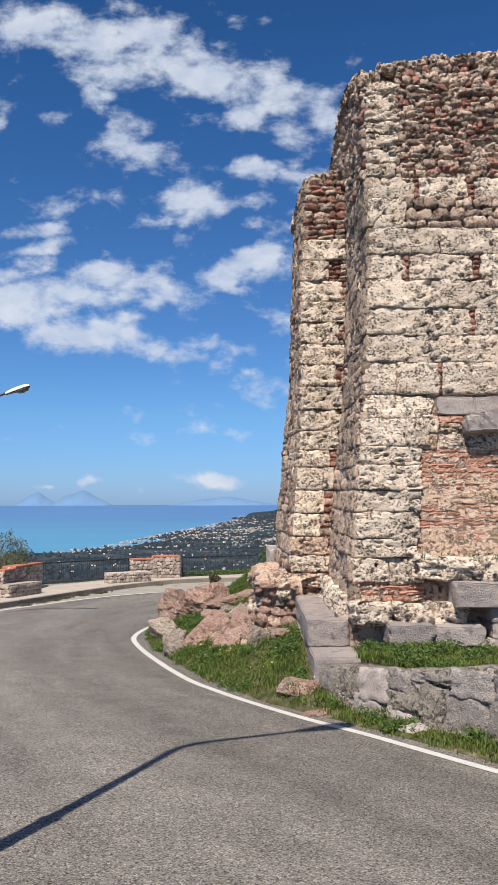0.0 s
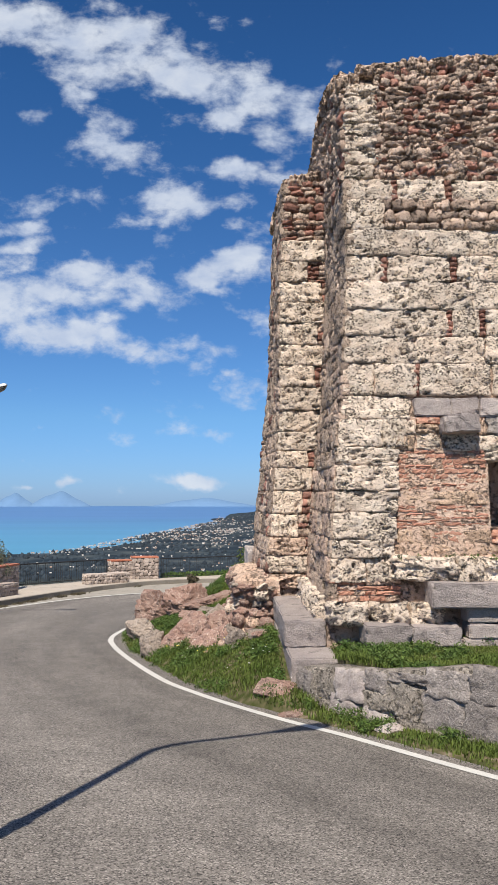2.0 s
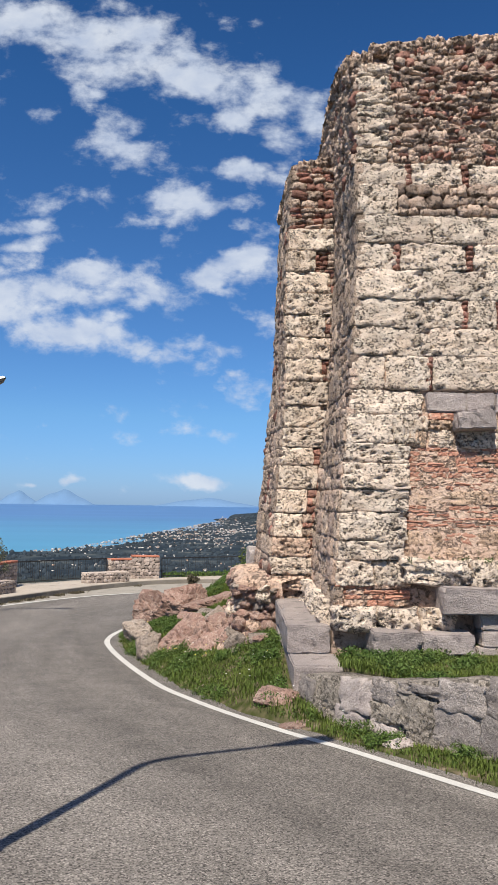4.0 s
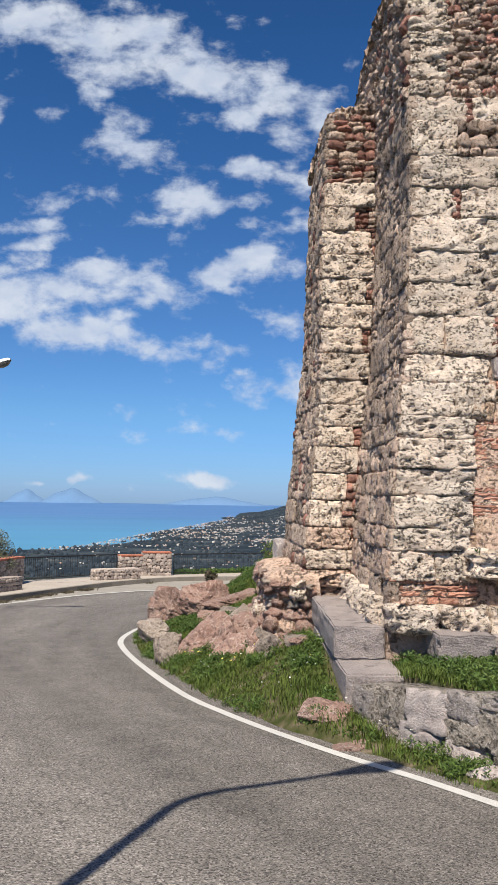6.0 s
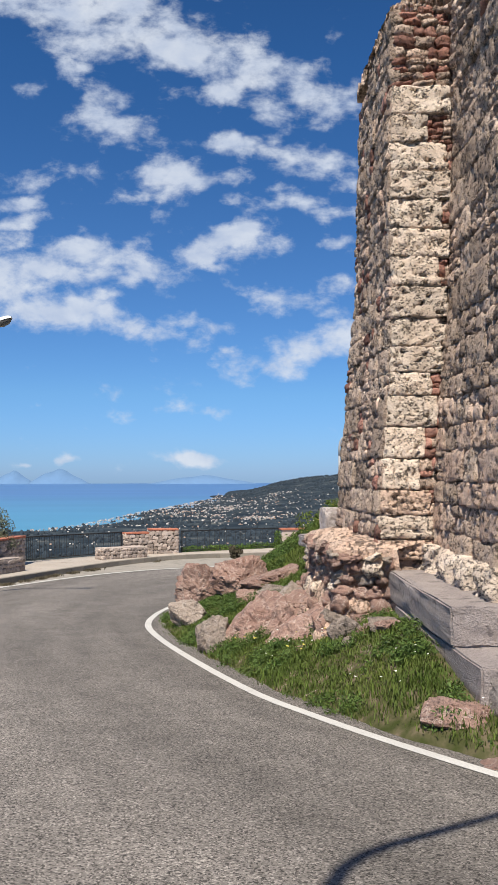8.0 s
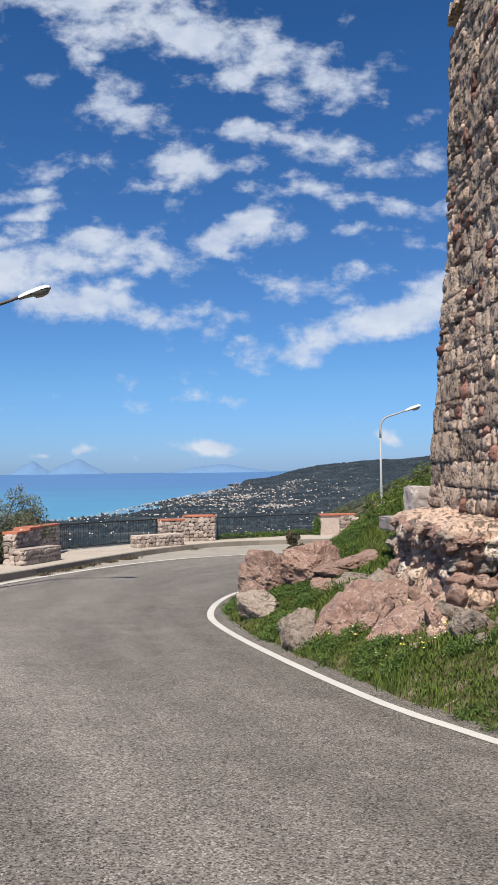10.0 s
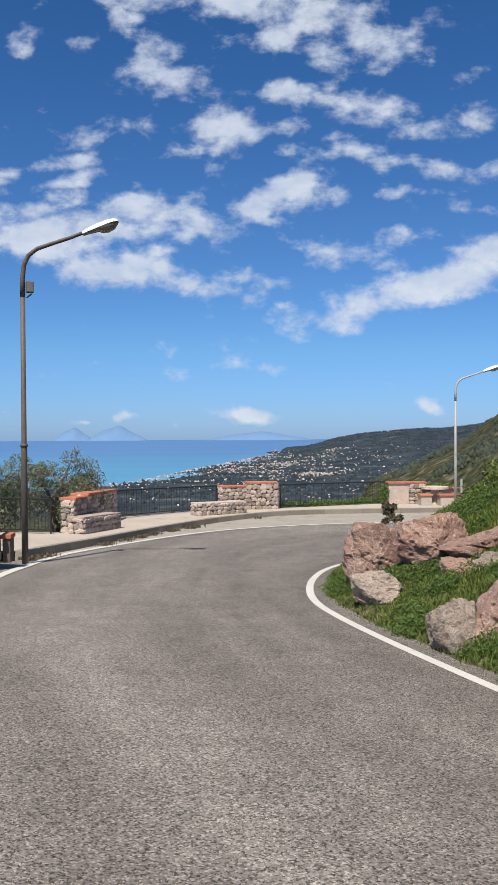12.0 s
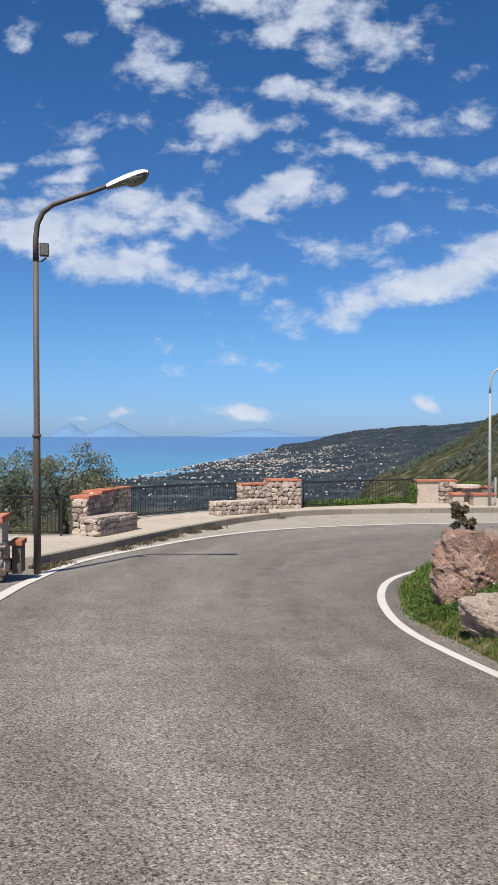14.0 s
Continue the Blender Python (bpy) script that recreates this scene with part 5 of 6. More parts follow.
# ---- street lamps ----
def street_lamp(at, turn, pole_mat, label, flood=True, tall=1.0):
    lamp = tagged(new("street_lamp"), label, "street lamp", "street lamps")
    bm = bmesh.new()
    tube_bm(bm, [(0, 0, -0.15), (0, 0, 2.2), (0, 0, 2.25), (0, 0, 5.15 * tall)], [0.062, 0.058, 0.05, 0.045], 12)
    part("pole", bm, pole_mat, lamp, smooth=True)
    bm = bmesh.new()
    bend = [(0.0, 0, 5.0), (0.0, 0, 5.35), (0.03, 0, 5.6), (0.12, 0, 5.78), (0.28, 0, 5.9), (0.55, 0, 5.99), (0.9, 0, 6.1), (1.22, 0, 6.22)]
    tube_bm(bm, [(x, y, z - 5.15 + 5.15 * tall) for x, y, z in bend], [0.05, 0.047, 0.044, 0.042, 0.04, 0.038, 0.036, 0.034], 10)
    part("arm", bm, DARKPOLE if pole_mat is POLE else pole_mat, lamp, smooth=True)
    up = 5.15 * (tall - 1)
    bm = bmesh.new()
    prof = [(-0.02, 0.045, 0.06), (0.1, 0.07, 0.085), (0.3, 0.11, 0.10), (0.5, 0.14, 0.10), (0.62, 0.12, 0.085), (0.68, 0.06, 0.05)]
    rings = []
    for x, w, h in prof:
        rings.append([bm.verts.new((x, w * math.cos(a), h * max(0, math.sin(a)) + (0 if math.sin(a) >= 0 else 0.0))) for a in (math.pi * k / 8 for k in range(9))])
    for a, b in zip(rings, rings[1:]):
        for k in range(8):
            bm.faces.new((a[k], b[k], b[k + 1], a[k + 1]))
    bm.faces.new(rings[-1])
    bm.faces.new(rings[0][::-1])
    case = part("housing", bm, WHITECASE, lamp, "white lamp housing", smooth=True)
    case.matrix_local = pose(1.16, 0, 6.17 + up, 0, -19, 0)
    bm = bmesh.new()
    rings = []
    for x, w, h in [(-0.02, 0.045, -0.03), (0.1, 0.065, -0.035), (0.28, 0.10, -0.05), (0.33, 0.125, -0.10), (0.45, 0.135, -0.125), (0.58, 0.115, -0.10), (0.66, 0.05, -0.03)]:
        rings.append([bm.verts.new((x, w * math.cos(a), h * math.sin(a) - 0.004)) for a in (math.pi * k / 8 for k in range(9))])
    for a, b in zip(rings, rings[1:]):
        for k in range(8):
            bm.faces.new((a[k], a[k + 1], b[k + 1], b[k]))
    bm.faces.new(rings[-1][::-1])
    bm.faces.new(rings[0])
    bowl = part("bowl", bm, LENS, lamp, "dull grey lamp bowl", smooth=True)
    bowl.matrix_local = pose(1.16, 0, 6.17 + up, 0, -19, 0)
    if flood:
        light = part("floodlight", flood_bm(), DARKPOLE, lamp, "small dark floodlight")
        light.matrix_local = pose(0.14, -0.02, 5.18, 0, 0, 20) @ Matrix.Diagonal((0.72, 0.8, 0.66, 1))
        bm = bmesh.new()
        box_bm(bm, (0.15, 0.012, 0.26), (0, -0.045, 0), 0, 0.004)
        glass = part("glass", bm, LENS, light)
        bm = bmesh.new()
        tube_bm(bm, [(0, 0, 5.02), (0.09, 0, 5.0), (0.17, 0, 5.06)], 0.014, 8)
        part("bracket", bm, DARKPOLE, lamp)
    bm = bmesh.new()
    bmesh.ops.create_cone(bm, segments=12, radius1=0.075, radius2=0.07, depth=0.05, cap_ends=True, matrix=pose(0, 0, 2.23))
    part("collar", bm, pole_mat, lamp, smooth=True)
    lamp.matrix_world = pose(*at, 0, 0, turn)
    return lamp


def flood_bm():
    bm = bmesh.new()
    box_bm(bm, (0.20, 0.08, 0.32), (0, 0, 0), 0, 0.012)
    for k in range(4):
        box_bm(bm, (0.17, 0.03, 0.012), (0, 0.05, -0.09 + 0.06 * k))
    return bm


street_lamp((-7.9, 21.5, road_z(-7.9, 21.5)), 2, POLE, "weathered street lamp with a white head and small floodlight")
street_lamp((-1.72, 3.70, road_z(-1.72, 3.7)), 23, POLE, "weathered street lamp standing at the road's outer edge", flood=False)
street_lamp((3.92, 38.9, -2.42), 5, PALEPOLE, "pale galvanised street lamp beyond the bend", flood=False, tall=0.875)


# ---- viewpoint: piers, benches, railings ----
def pave_z(x, y):
    return float(road_z(x, y)) + 0.165


def stone_wall(owner, a, b, width, h, stone_size, top_follow=True, plain=False):
    """A fieldstone wall from a to b in plan, its stones on both sides and ends."""
    a, b = Vector((*a, 0)), Vector((*b, 0))
    d = (b - a)
    length = d.length
    d.normalize()
    nrm = Vector((d.y, -d.x, 0))
    za, zb = pave_z(a.x, a.y), pave_z(b.x, b.y)
    bm = bmesh.new()
    quad = []
    for base, zg in ((a, za), (b, zb)):
        for side in (-1, 1):
            p = base + nrm * side * (width / 2 - 0.02)
            quad.append((bm.verts.new((p.x, p.y, zg - 0.12)), bm.verts.new((p.x, p.y, zg + h))))
    (a0, a1), (b0, b1), (c0, c1), (d0, d1) = quad
    for f in ((a0, b0, b1, a1), (c0, c1, d1, d0), (a0, a1, c1, c0), (b0, d0, d1, b1), (a1, b1, d1, c1), (a0, c0, d0, b0)):
        bm.faces.new(f)
    bmesh.ops.recalc_face_normals(bm, faces=bm.faces)
    part("bedding", bm, PALESTONE if plain else JOINT, owner)
    if plain:
        return

    def make(p0, along, run, z0, z1):
        def face(s, z):
            k = s / run
            q = p0 + along * s
            return (q.x, q.y, z0 + (z1 - z0) * k + z)
        z = -0.02
        while z < h - 0.03:
            hh = rng.uniform(stone_size * 0.7, stone_size * 1.15)
            if h - z - hh < stone_size * 0.5:
                hh = h - z
            for s, w in row(0, run, stone_size * 0.8, stone_size * 1.6):
                place(owner, "stone", FIELD, PALESTONE, on_face(face, s, z + hh / 2 + rng.uniform(-0.02, 0.02), w * 0.9, hh * 0.92, 0.1, 0.03 + 0.015 * rng.random(), rng.uniform(-0.3, 0.3)))
            z += hh

    make(a + nrm * width / 2, d, length, za, zb)
    make(a - nrm * width / 2, nrm, width, za, za)
    make(b + nrm * width / 2, -nrm, width, zb, zb)


def coping(owner, a, b, width, h, thick=0.07):
    """A course of flat bricks on a wall."""
    a, b = Vector((*a, 0)), Vector((*b, 0))
    d = b - a
    n = max(3, int(d.length / 0.135))
    for i in range(n):
        p = a.lerp(b, (i + 0.5) / n)
        key = ("coping", round(d.length / n, 3), width)
        if key not in MESHES:
            bm = bmesh.new()
            box_bm(bm, (d.length / n - 0.008, width, thick), (0, 0, 0), 0, 0.008)
            me = bpy.data.meshes.new("brick")
            bm.to_mesh(me)
            bm.free()
            me.materials.append(CAPBRICK)
            MESHES[key] = me
        za, zb = pave_z(a.x, a.y), pave_z(b.x, b.y)
        z = za + (zb - za) * (i + 0.5) / n
        child("brick", MESHES[key], owner, pose(p.x, p.y, z + h + thick / 2 + 0.002, 0, 0, math.degrees(math.atan2(d.y, d.x))))


def pier(a, m, b, low, high, label):
    """A parapet pier with a lower and a higher part, both capped with bricks."""
    p = tagged(new("parapet_pier"), label, "parapet", "parapet piers")
    stone_wall(p, a, m, 0.36, low, 0.17)
    stone_wall(p, m, b, 0.42, high, 0.17)
    coping(p, a, m, 0.46, low)
    coping(p, m, b, 0.52, high)
    return p


pier((-8.77, 27.5), (-8.74, 28.6), (-8.62, 31.9), 0.84, 0.92, "fieldstone parapet pier with red brick coping")
pier((-5.45, 36.35), (-4.52, 36.95), (-3.3, 37.3), 0.84, 0.98, "fieldstone parapet pier with stepped red brick coping")


def bench(a, b, width, h, label):
    ob = tagged(new("stone_bench"), label, "bench", "stone benches")
    stone_wall(ob, a, b, width, h, 0.17)
    av, bv = Vector((*a, 0)), Vector((*b, 0))
    d = bv - av
    bm = bmesh.new()
    box_bm(bm, (d.length + 0.02, width + 0.03, 0.05), (0, 0, 0), 0, 0.012)
    seat = part("seat", bm, PALESTONE, ob, "pale worn stone seat")
    mid = (av + bv) / 2
    za, zb = pave_z(*a), pave_z(*b)
    seat.matrix_local = pose(mid.x, mid.y, (za + zb) / 2 + h + 0.015, 0, -math.degrees(math.atan2(zb - za, d.length)), math.degrees(math.atan2(d.y, d.x)))


bench((-8.42, 27.0), (-7.95, 29.3), 0.44, 0.4, "low fieldstone bench against a parapet pier")
bench((-6.15, 34.1), (-4.55, 35.45), 0.42, 0.4, "low fieldstone bench on the viewpoint pavement")


def railing(points, h, label):
    """Black iron railing of thin upright bars between two rails."""
    fence = tagged(new("railing"), label, "railing", "railings")
    line = curve(points, 0.11)
    zs = [pave_z(x, y) for x, y in line]
    for name, lift, r in (("top_rail", h, 0.026), ("bottom_rail", 0.10, 0.016)):
        bm = bmesh.new()
        tube_bm(bm, [(x, y, z + lift) for (x, y), z in zip(line, zs)], r, 6)
        part(name, bm, IRON, fence)
    if "bar" not in MESHES:
        bm = bmesh.new()
        box_bm(bm, (0.014, 0.014, 0.86), (0, 0, 0.43))
        me = bpy.data.meshes.new("bar")
        bm.to_mesh(me)
        bm.free()
        me.materials.append(IRON)
        MESHES["bar"] = me
    for (x, y), z in zip(line, zs):
        child("bar", MESHES["bar"], fence, pose(x, y, z + 0.09) @ Matrix.Diagonal((1, 1, (h - 0.09) / 0.86, 1)))
    for k in np.linspace(0, len(line) - 1, max(2, int(len(line) / 18))).astype(int):
        bm = bmesh.new()
        box_bm(bm, (0.04, 0.04, h + 0.1), (line[k][0], line[k][1], zs[k] + h / 2 - 0.03))
        part("post", bm, IRON, fence)


railing([(-8.6, 32.05), (-7.3, 34.2), (-5.55, 36.3)], 0.92, "black iron railing between two stone piers")
railing([(-3.15, 37.45), (-1.0, 38.8), (1.2, 39.85)], 0.92, "black iron railing overgrown with ivy at its foot")
railing([(-13.3, 25.3), (-10.8, 26.05), (-9.0, 26.75)], 0.88, "black iron railing in front of an olive tree")

end_pier = tagged(new("parapet_pier"), "rendered parapet pier with brick coping and a stone end", "parapet", "parapet piers")
stone_wall(end_pier, (1.3, 39.8), (2.15, 39.95), 0.4, 0.84, 0.17, plain=True)
stone_wall(end_pier, (2.17, 39.95), (2.85, 40.1), 0.4, 0.84, 0.17)
coping(end_pier, (1.25, 39.8), (2.9, 40.1), 0.5, 0.84)

near_pier = tagged(new("parapet_pier"), "short rendered pier with brick coping beside the lamp", "parapet", "parapet piers")
stone_wall(near_pier, (-8.85, 20.35), (-8.05, 20.45), 0.42, 0.42, 0.17)
bm = bmesh.new()
box_bm(bm, (0.82, 0.4, 0.32), (-8.45, 20.4, pave_z(-8.45, 20.4) + 0.56), 7, 0.012)
part("coating", bm, CONCRETE, near_pier)
coping(near_pier, (-8.88, 20.35), (-8.02, 20.45), 0.5, 0.72, 0.1)
side_post = tagged(new("boundary_post"), "small dark stone post with brick top", "post")
bm = bmesh.new()
box_bm(bm, (0.14, 0.3, 0.42), (-7.95, 20.75, pave_z(-7.95, 20.75) + 0.16), 7, 0.015)
part("shaft", bm, JOINT, side_post)
bm = bmesh.new()
box_bm(bm, (0.18, 0.36, 0.08), (-7.95, 20.75, pave_z(-7.95, 20.75) + 0.411), 7, 0.012)
part("cap", bm, CAPBRICK, side_post)

# round table and brick-topped seats beyond the pier
table = tagged(new("round_table"), "round pale stone table on a stubby column", "table")
bm = bmesh.new()
bmesh.ops.create_cone(bm, segments=28, radius1=0.55, radius2=0.55, depth=0.09, cap_ends=True, matrix=pose(3.25, 39.7, pave_z(3.25, 39.7) + 0.68))
part("tabletop", bm, PALESTONE, table)
bm = bmesh.new()
bmesh.ops.create_cone(bm, segments=16, radius1=0.2, radius2=0.16, depth=0.7, cap_ends=True, matrix=pose(3.25, 39.7, pave_z(3.25, 39.7) + 0.3))
part("column", bm, PALESTONE, table)
for x, y, w in ((2.75, 39.2, 0.45), (3.7, 39.1, 0.85)):
    seat = tagged(new("stone_bench"), "low masonry seat topped with red bricks", "bench", "seats at the table")
    z = pave_z(x, y)
    bm = bmesh.new()
    box_bm(bm, (w, 0.42, 0.5), (x, y, z + 0.13), 8, 0.015)
    part("base", bm, CONCRETE, seat)
    bm = bmesh.new()
    box_bm(bm, (w + 0.08, 0.5, 0.08), (x, y, z + 0.422), 8, 0.012)
    part("seat", bm, CAPBRICK, seat)
back_wall = tagged(new("low_wall"), "low rendered wall with brick coping behind the table", "wall")
stone_wall(back_wall, (3.0, 41.0), (4.6, 41.3), 0.36, 0.5, 0.17, plain=True)
coping(back_wall, (3.0, 41.0), (4.6, 41.3), 0.44, 0.5)
small_post = tagged(new("marker_post"), "slim pale marker post beside the lamp", "post")
bm = bmesh.new()
tube_bm(bm, [(4.25, 39.3, -2.6), (4.25, 39.3, -1.25)], 0.045, 10)
part("post", bm, PALEPOLE, small_post)


# ---- plants ----
def blades(points, heights, name, material, label, category, spread=0.05, width=0.008, each=5, seed=3):
    """Tufts of bent grass blades, all in one mesh."""
    r = np.random.RandomState(seed)
    n = len(points) * each
    base = np.repeat(np.asarray(points, float), each, axis=0) + np.c_[r.normal(0, spread, (n, 2)), np.zeros(n)]
    h = np.repeat(heights, each) * r.uniform(0.5, 1.15, n)
    turn = r.uniform(0, math.tau, n)
    lean = r.uniform(0.1, 0.8, n) * h
    side = np.c_[np.cos(turn + 1.57), np.sin(turn + 1.57), np.zeros(n)] * (width * r.uniform(0.7, 1.6, n))[:, None]
    fwd = np.c_[np.cos(turn), np.sin(turn), np.zeros(n)]
    up = np.array([0, 0, 1.0])
    mid = base + fwd * (lean * 0.35)[:, None] + up * (h * 0.6)[:, None]
    tip = base + fwd * lean[:, None] + up * h[:, None]
    verts = np.stack([base - side, base + side, mid + side * 0.8, mid - side * 0.8, tip], 1).reshape(-1, 3)
    k = np.arange(n) * 5
    faces = np.concatenate([np.stack([k, k + 1, k + 2], -1), np.stack([k, k + 2, k + 3], -1), np.stack([k + 3, k + 2, k + 4], -1)])
    return tagged(new(name, mesh_fast(name, verts, faces, material)), label, category, kind="stuff")


def leaf_cloud(name, centres, radii, count, size, material, seed, parent):
    """Many small leaves gathered in clumps round the centres."""
    r = np.random.RandomState(seed)
    verts, n_all = [], 0
    for (c, rad) in zip(centres, radii):
        n = int(count * rad ** 2)
        d = r.normal(0, 1, (n, 3))
        d /= np.linalg.norm(d, axis=1)[:, None]
        p = np.array(c) + d * rad * (r.uniform(0.25, 1, n) ** 0.6)[:, None] * np.array([1, 1, 0.85])
        a = r.normal(0, 1, (n, 3))
        a /= np.linalg.norm(a, axis=1)[:, None]
        b = np.cross(a, r.normal(0, 1, (n, 3)))
        b /= np.linalg.norm(b, axis=1)[:, None]
        s = size * r.uniform(0.6, 1.4, n)[:, None]
        verts.append(np.stack([p - a * s, p + b * s * 0.28, p + a * s, p - b * s * 0.28], 1).reshape(-1, 3))
        n_all += n
    verts = np.vstack(verts)
    faces = np.arange(len(verts)).reshape(-1, 4)
    return child(name, mesh_fast(name, verts, faces, material), parent)


def scatter(n, x0, x1, y0, y1, seed):
    r = np.random.RandomState(seed)
    x, y = r.uniform(x0, x1, n), r.uniform(y0, y1, n)
    return x, y, r


gx, gy, r = scatter(150000, -3.0, 4.4, 5.8, 24.0, 5)
d_in = away(gx, gy, INNER)
patch = ripple(gx, gy, 1.7) + 0.6 * ripple(gx + 3, gy, 4.1)
keep = (d_in > 0.20 + 0.2 * r.rand(len(gx)) + 0.08 * np.clip(patch, -1, 1)) & (d_in < 5) & (r.rand(len(gx)) < np.where(d_in < 0.5, 0.6, 0.97)) & (patch > -1.55)
keep &= ~((gx > 1.35) & (gy > 10.7) & (gy < 16.1)) & ~((gx > 0.75) & (gx < 1.45) & (gy > 10.0) & (gy < 13.6)) & ~((gx > 0.6) & (gy > 13.4) & (gy < 16))
wall_off = away(gx, gy, LOW)
keep &= ~((wall_off < 0.05) & (wall_off > -0.32) & (gy < 10.2))
gx, gy, patch = gx[keep], gy[keep], patch[keep]
gz = ground_z(gx, gy)
far_side = smooth(gy, 14, 19)
heights = (0.04 + 0.045 * np.clip(patch + 0.6, 0, 1.6)) * (1 + 0.15 * far_side)
heights *= np.where((gx > 1.2) & (gy < 10.8), 0.85, 1.0)
blades(np.c_[gx, gy, gz - 0.01], heights, "grass", GRASS, "lush green spring grass on the bank", "grass", 0.04, 0.0045, 5)

# leafy weeds in clumps among the grass
weeds = tagged(new("weeds"), "leafy green weeds in clumps along the bank and walls", "weeds", kind="stuff")
pick = np.random.RandomState(15)
clump = np.flatnonzero((ripple(gx, gy, 2.9) + 0.7 * ripple(gx, gy + 2, 6.3) > 0.15) & (gy < 21))
clump = pick.choice(clump, 5200, replace=False)
sizes = pick.uniform(0.035, 0.12, len(clump))
leaf_cloud("foliage", np.c_[gx[clump], gy[clump], gz[clump] + sizes * 0.55], sizes, 6500, 0.022, WEED, 16, weeds)
hang = random.Random(17)
spots_w = [(hang.uniform(2.35, 4.4), 10.62 + hang.uniform(-0.12, 0.1), 0.80) for _ in range(26)]
for k in range(26):
    lx, ly = LOW[int(hang.uniform(2, 34))]
    spots_w.append((lx - hang.uniform(0.06, 0.3), ly - hang.uniform(0.05, 0.22), -0.93 + hang.uniform(0, 0.1)))
leaf_cloud("wall_weeds", spots_w, [hang.uniform(0.03, 0.06) if z > 0 else hang.uniform(0.07, 0.16) for _, _, z in spots_w], 6000, 0.024, WEED, 18, weeds)

fx, fy, r = scatter(5200, -3, 5, 5, 24, 9)
d_in = away(fx, fy, INNER)
ok = (d_in > 0.5) & (d_in < 6) & (ripple(fx, fy, 1.1) > 0.25) & ~((fx > 0.6) & (fy > 10) & (fy < 16)) & (r.rand(len(fx)) < 0.75)
fx, fy = fx[ok], fy[ok]
fz = ground_z(fx, fy) + 0.13


def flowers(x, y, z, name, material, label, size, seed):
    r = np.random.RandomState(seed)
    n = len(x)
    c = np.c_[x, y, z + r.uniform(-0.02, 0.06, n)]
    verts, faces = [], []
    for k in range(6):
        a = math.tau * k / 6
        verts.append(c + size * np.c_[np.full(n, math.cos(a)), np.full(n, math.sin(a)) * 0.9, r.uniform(-0.3, 0.5, n)])
    verts = np.stack([c - [0, 0, size * 0.4], *verts], 1).reshape(-1, 3)
    b = np.arange(n) * 7
    faces = np.concatenate([np.stack([b, b + 1 + k, b + 1 + (k + 1) % 6], -1) for k in range(6)])
    tagged(new(name, mesh_fast(name, verts, faces, material)), label, "flowers", kind="stuff")


half = len(fx) // 3
flowers(fx[:half], fy[:half], fz[:half], "yellow_flowers", PETAL, "tiny yellow flowers among the grass", 0.017, 4)
flowers(fx[half:], fy[half:], fz[half:], "white_flowers", DAISY, "tiny white flowers among the grass", 0.012, 6)

# weeds in the kerb's gutter
wx, wy = [], []
wr = random.Random(21)
kl = shifted(KERB, 0.08)
for cx_, n in ((13, 25), (17, 30), (20, 45), (23, 40), (27, 35), (31, 110), (44, 12), (3, 30), (1, 30)):
    for _ in range(n):
        p = kl[min(len(kl) - 1, max(0, int(wr.gauss(cx_, 0.5))))]
        wx.append(p[0] + wr.gauss(0.08, 0.09))
        wy.append(p[1] + wr.gauss(0, 0.12))
wx, wy = np.array(wx), np.array(wy)
blades(np.c_[wx, wy, road_z(wx, wy)], np.full(len(wx), 0.085), "kerb_weeds", DRYSTEM, "brownish weeds growing along the kerb", "weeds", 0.05, 0.008, 6, 8)


def olive_tree(at, width, height, seed, label):
    tree = tagged(new("olive_tree"), label, "tree", "olive trees")
    r = random.Random(seed)
    base = Vector(at)
    bm = bmesh.new()
    fork = base + Vector((0.1, 0, height * 0.4))
    tube_bm(bm, [base - Vector((0, 0, 0.4)), base.lerp(fork, 0.5) + Vector((0.08, 0, 0)), fork], [0.2, 0.16, 0.12], 9)
    centres, radii = [], []
    for k in range(44):
        a = r.uniform(0, math.tau)
        q = r.uniform(0.2, 1) ** 0.6
        c = base + Vector((math.cos(a) * width * q, math.sin(a) * width * q * 0.8, height * (0.40 + 0.57 * r.random() * (1.15 - q * 0.55))))
        centres.append(c)
        radii.append(r.uniform(0.26, 0.55))
        if k < 12:
            tube_bm(bm, [fork, fork.lerp(c, 0.5) + Vector((0, 0, 0.15)), c], [0.07, 0.04, 0.012], 6)
    for k in range(34):
        c = r.choice(centres[:26]) + Vector((r.gauss(0, 0.4), r.gauss(0, 0.4), r.gauss(0.15, 0.3)))
        centres.append(c)
        radii.append(r.uniform(0.10, 0.25))
    part("trunk", bm, BARK, tree)
    leaf_cloud("crown", centres, radii, 2100, 0.05, OLIVE, seed, tree)


def slope_z(x, y):
    return float(ground_z(np.array([float(x)]), np.array([float(y)]))[0])


olive_tree((-10.1, 30.4, slope_z(-10.1, 30.4)), 1.75, 0.2 - slope_z(-10.1, 30.4), 31, "grey-green olive tree behind the railing")
olive_tree((-13.0, 29.6, slope_z(-13.0, 29.6)), 1.8, -0.1 - slope_z(-13.0, 29.6), 32, "grey-green olive tree on the slope below the railing")

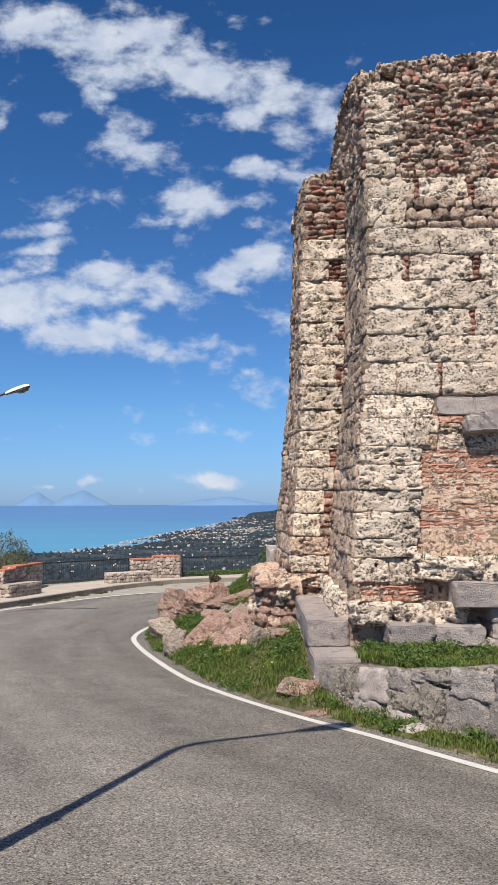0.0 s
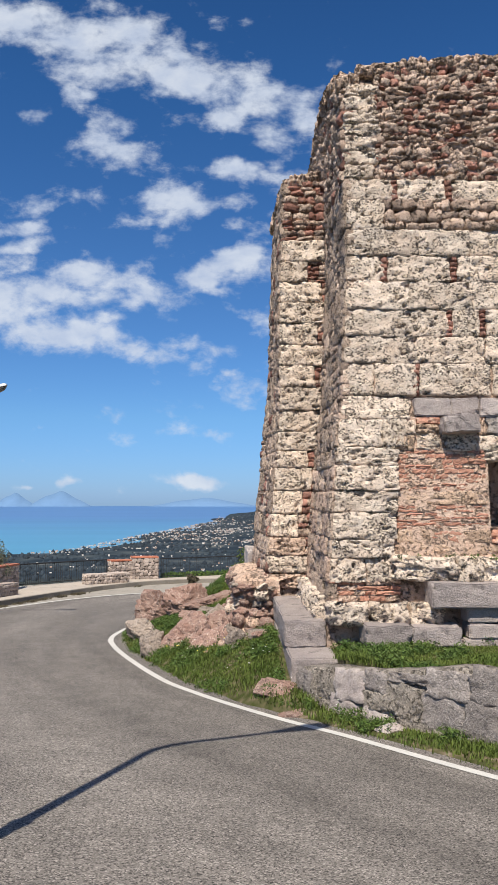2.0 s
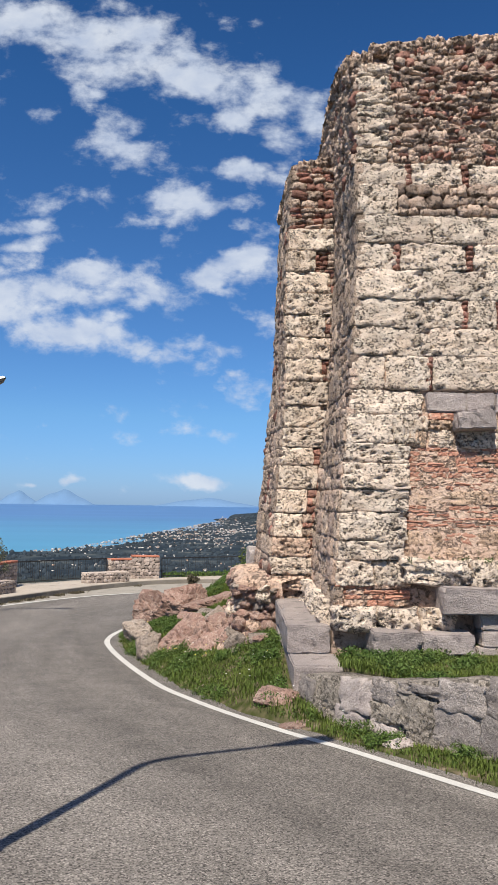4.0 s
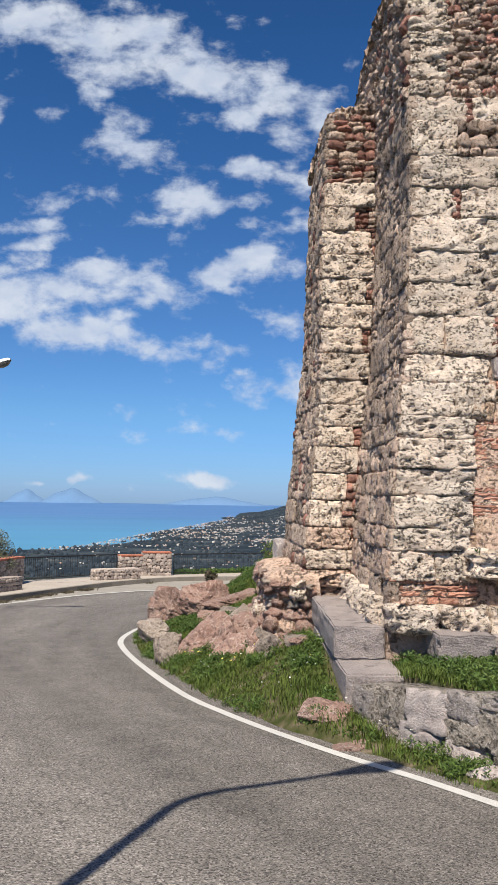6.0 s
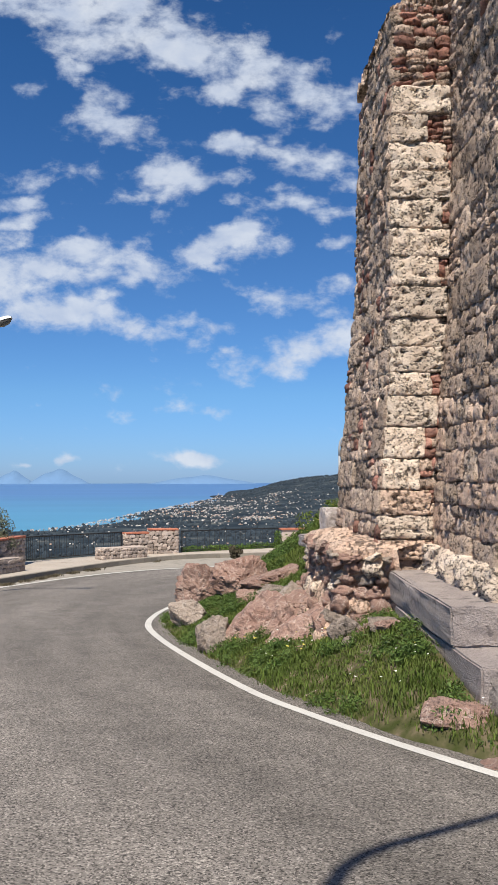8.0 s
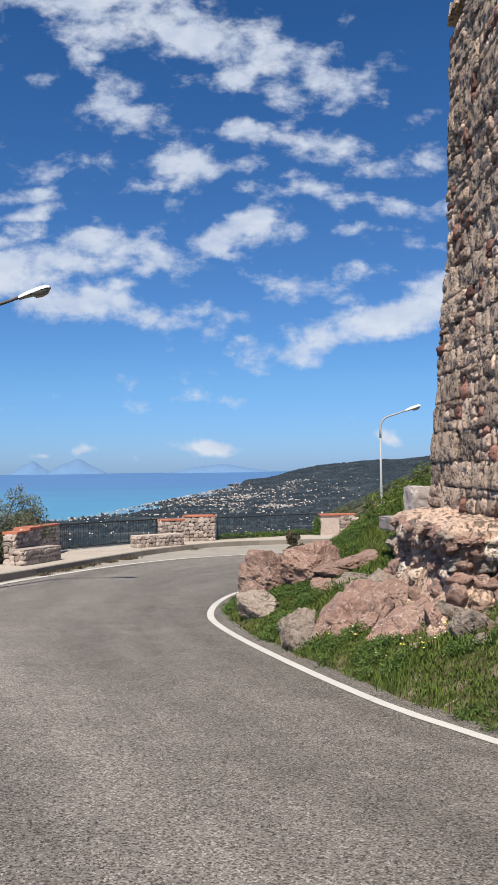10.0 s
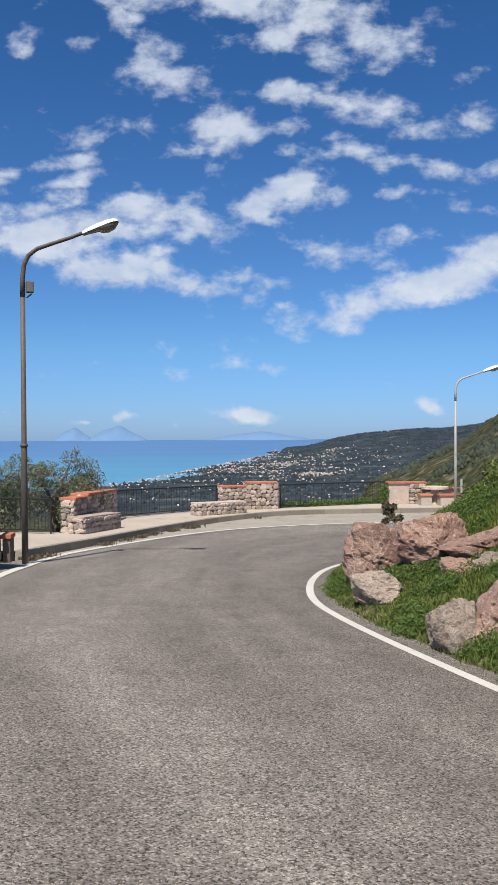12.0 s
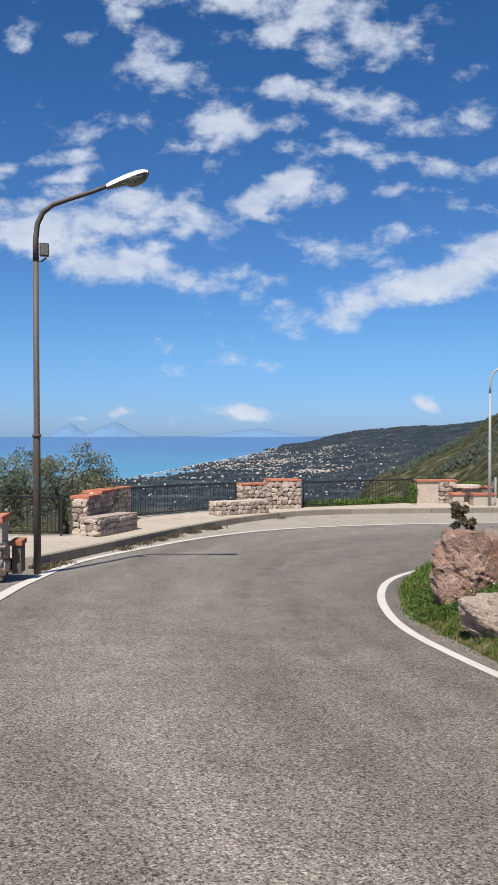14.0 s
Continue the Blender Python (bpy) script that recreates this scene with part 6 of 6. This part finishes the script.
ivy = tagged(new("ivy"), "bright green ivy creeping at the railing's foot", "ivy")
cs, rs = [], []
ir = random.Random(41)
for k in range(46):
    t = k / 45
    x, y = -3.1 + 4.2 * t, 37.6 + 2.25 * t
    cs.append((x, y + 0.15, pave_z(x, y) + 0.06 + 0.1 * ir.random()))
    rs.append(0.13 + 0.07 * ir.random())
for k in range(10):
    cs.append((1.2 + ir.uniform(-0.1, 0.12), 39.65, pave_z(1.2, 39.6) + 0.08 * k))
    rs.append(0.16)
for k in range(16):
    cs.append((2.95 + 0.08 * k, 40.9, pave_z(3, 41) + 0.62 + 0.08 * ir.random()))
    rs.append(0.12)
leaf_cloud("foliage", cs, rs, 2600, 0.05, IVY, 7, ivy)

spurge = tagged(new("spurge_bush"), "dark dry spurge bush growing among the rocks", "shrub")
cs, rs = [], []
for k in range(14):
    cs.append((-0.98 + ir.gauss(0, 0.10), 22.5 + ir.gauss(0, 0.1), -1.1 + ir.uniform(0, 0.55)))
    rs.append(0.08)
leaf_cloud("foliage", cs, rs, 16000, 0.045, DRYSTEM, 12, spurge)


def shrubs(name, spots, count, size, material, label, seed):
    owner = tagged(new(name), label, "shrub")
    cs = [(x, y, slope_z(x, y) + h) for x, y, h in spots]
    leaf_cloud("foliage", cs, [0.22 + 0.1 * math.sin(i * 1.7) for i in range(len(cs))], count, size, material, seed, owner)


sr = random.Random(51)
shrubs("bank_shrub", [(sr.uniform(0.2, 3.2), sr.uniform(18.5, 22.5), sr.uniform(0.0, 0.2)) for _ in range(40)], 2200, 0.05, GRASS, "leafy green undergrowth on the bank behind the tower", 13)


# ---- far land: houses and scrub ----
def boxes(name, spots, material, label, category, roof=False):
    verts, faces = [], []
    for x, y, z, w, d, h, t in spots:
        c, s = math.cos(t), math.sin(t)
        k = len(verts)
        for zz in (z - 1, z + h):
            for a, b in ((-w, -d), (w, -d), (w, d), (-w, d)):
                verts.append((x + c * a - s * b, y + s * a + c * b, zz))
        faces += [(k, k + 1, k + 5, k + 4), (k + 1, k + 2, k + 6, k + 5), (k + 2, k + 3, k + 7, k + 6), (k + 3, k, k + 4, k + 7), (k + 4, k + 5, k + 6, k + 7)]
    return tagged(new(name, mesh_fast(name, verts, faces, material)), label, category, kind="stuff")


hr = random.Random(61)
spots, roofs = [], []
tries = 0
while len(spots) < 1900 and tries < 90000:
    tries += 1
    y = hr.uniform(560, 2000)
    x = hr.uniform(-0.25, 0.24) * y
    inland = x - float(interp(y, COAST))
    if inland < 4:
        continue
    shore = math.exp(-inland / 22)
    town = math.exp(-((x + 40) / 110) ** 2 - ((y - 1350) / 330) ** 2)
    village = 0.8 * math.exp(-((x - 95) / 26) ** 2 - ((y - 1560) / 60) ** 2) + 0.8 * math.exp(-((x - 40) / 30) ** 2 - ((y - 1000) / 50) ** 2)
    cells = 0.5 + 0.5 * float(ripple(x, y, 0.045))
    if x > 0.02 * y and y > 1650:
        continue
    if hr.random() > max(0.55 * shore, (0.75 * town + 0.035) * cells ** 2, village * cells):
        continue
    w = hr.uniform(0.35, 0.95) * (0.6 + y / 1500)
    z = float(far_z(np.array([x]), np.array([y]))[0])
    spots.append((x, y, z, w, w * 0.7, hr.uniform(0.6, 1.3) * (0.6 + y / 1800), hr.uniform(-0.5, 0.5)))
boxes("town_houses", [s for i, s in enumerate(spots) if i % 4], HOUSE, "pale houses of a town along the coast", "town")
boxes("town_houses", [s for i, s in enumerate(spots) if not i % 4], HOUSEROOF, "reddish houses of a town along the coast", "town")


def scrub(name, count, y0, y1, u0, u1, size, seed, label, material=DARKTREE):
    """Clumped low trees on the far slopes."""
    r = np.random.RandomState(seed)
    y = r.uniform(y0, y1, count)
    x = -4 + r.uniform(u0, u1, count) * y
    keep = (ripple(x, y, 0.06) + 0.6 * ripple(x, y, 0.19) > 0.1) & (x - interp(y, COAST) > 12)
    x, y = x[keep], y[keep]
    z = ground_z(x, y)
    n = len(x)
    s = size * r.uniform(0.5, 1.5, n)
    verts, faces = [], []
    dirs = np.array([(math.cos(a), math.sin(a)) for a in (math.tau * k / 7 for k in range(7))])
    rad = r.uniform(0.7, 1.2, (n, 7))
    ring = np.stack([x[:, None] + dirs[:, 0] * s[:, None] * rad, y[:, None] + dirs[:, 1] * s[:, None] * rad, np.repeat(z[:, None] + 0.45 * s[:, None], 7, 1)], -1)
    low = ring.copy()
    low[:, :, 2] -= (0.9 * s)[:, None]
    top = np.stack([x, y, z + 1.5 * s * r.uniform(0.8, 1.1, n)], -1)[:, None]
    verts = np.concatenate([low, ring, top], 1).reshape(-1, 3)
    b = np.arange(n) * 15
    tri = []
    for k in range(7):
        q = (k + 1) % 7
        tri += [np.stack([b + k, b + q, b + 7 + q], -1), np.stack([b + k, b + 7 + q, b + 7 + k], -1), np.stack([b + 7 + k, b + 7 + q, b + 14], -1)]
    tagged(new(name, mesh_fast(name, verts, np.concatenate(tri), material)), label, "scrub", kind="stuff")


scrub("hillside_scrub", 34000, 70, 420, 0.05, 0.5, 0.5, 71, "dark scrub and small trees on the hillside")
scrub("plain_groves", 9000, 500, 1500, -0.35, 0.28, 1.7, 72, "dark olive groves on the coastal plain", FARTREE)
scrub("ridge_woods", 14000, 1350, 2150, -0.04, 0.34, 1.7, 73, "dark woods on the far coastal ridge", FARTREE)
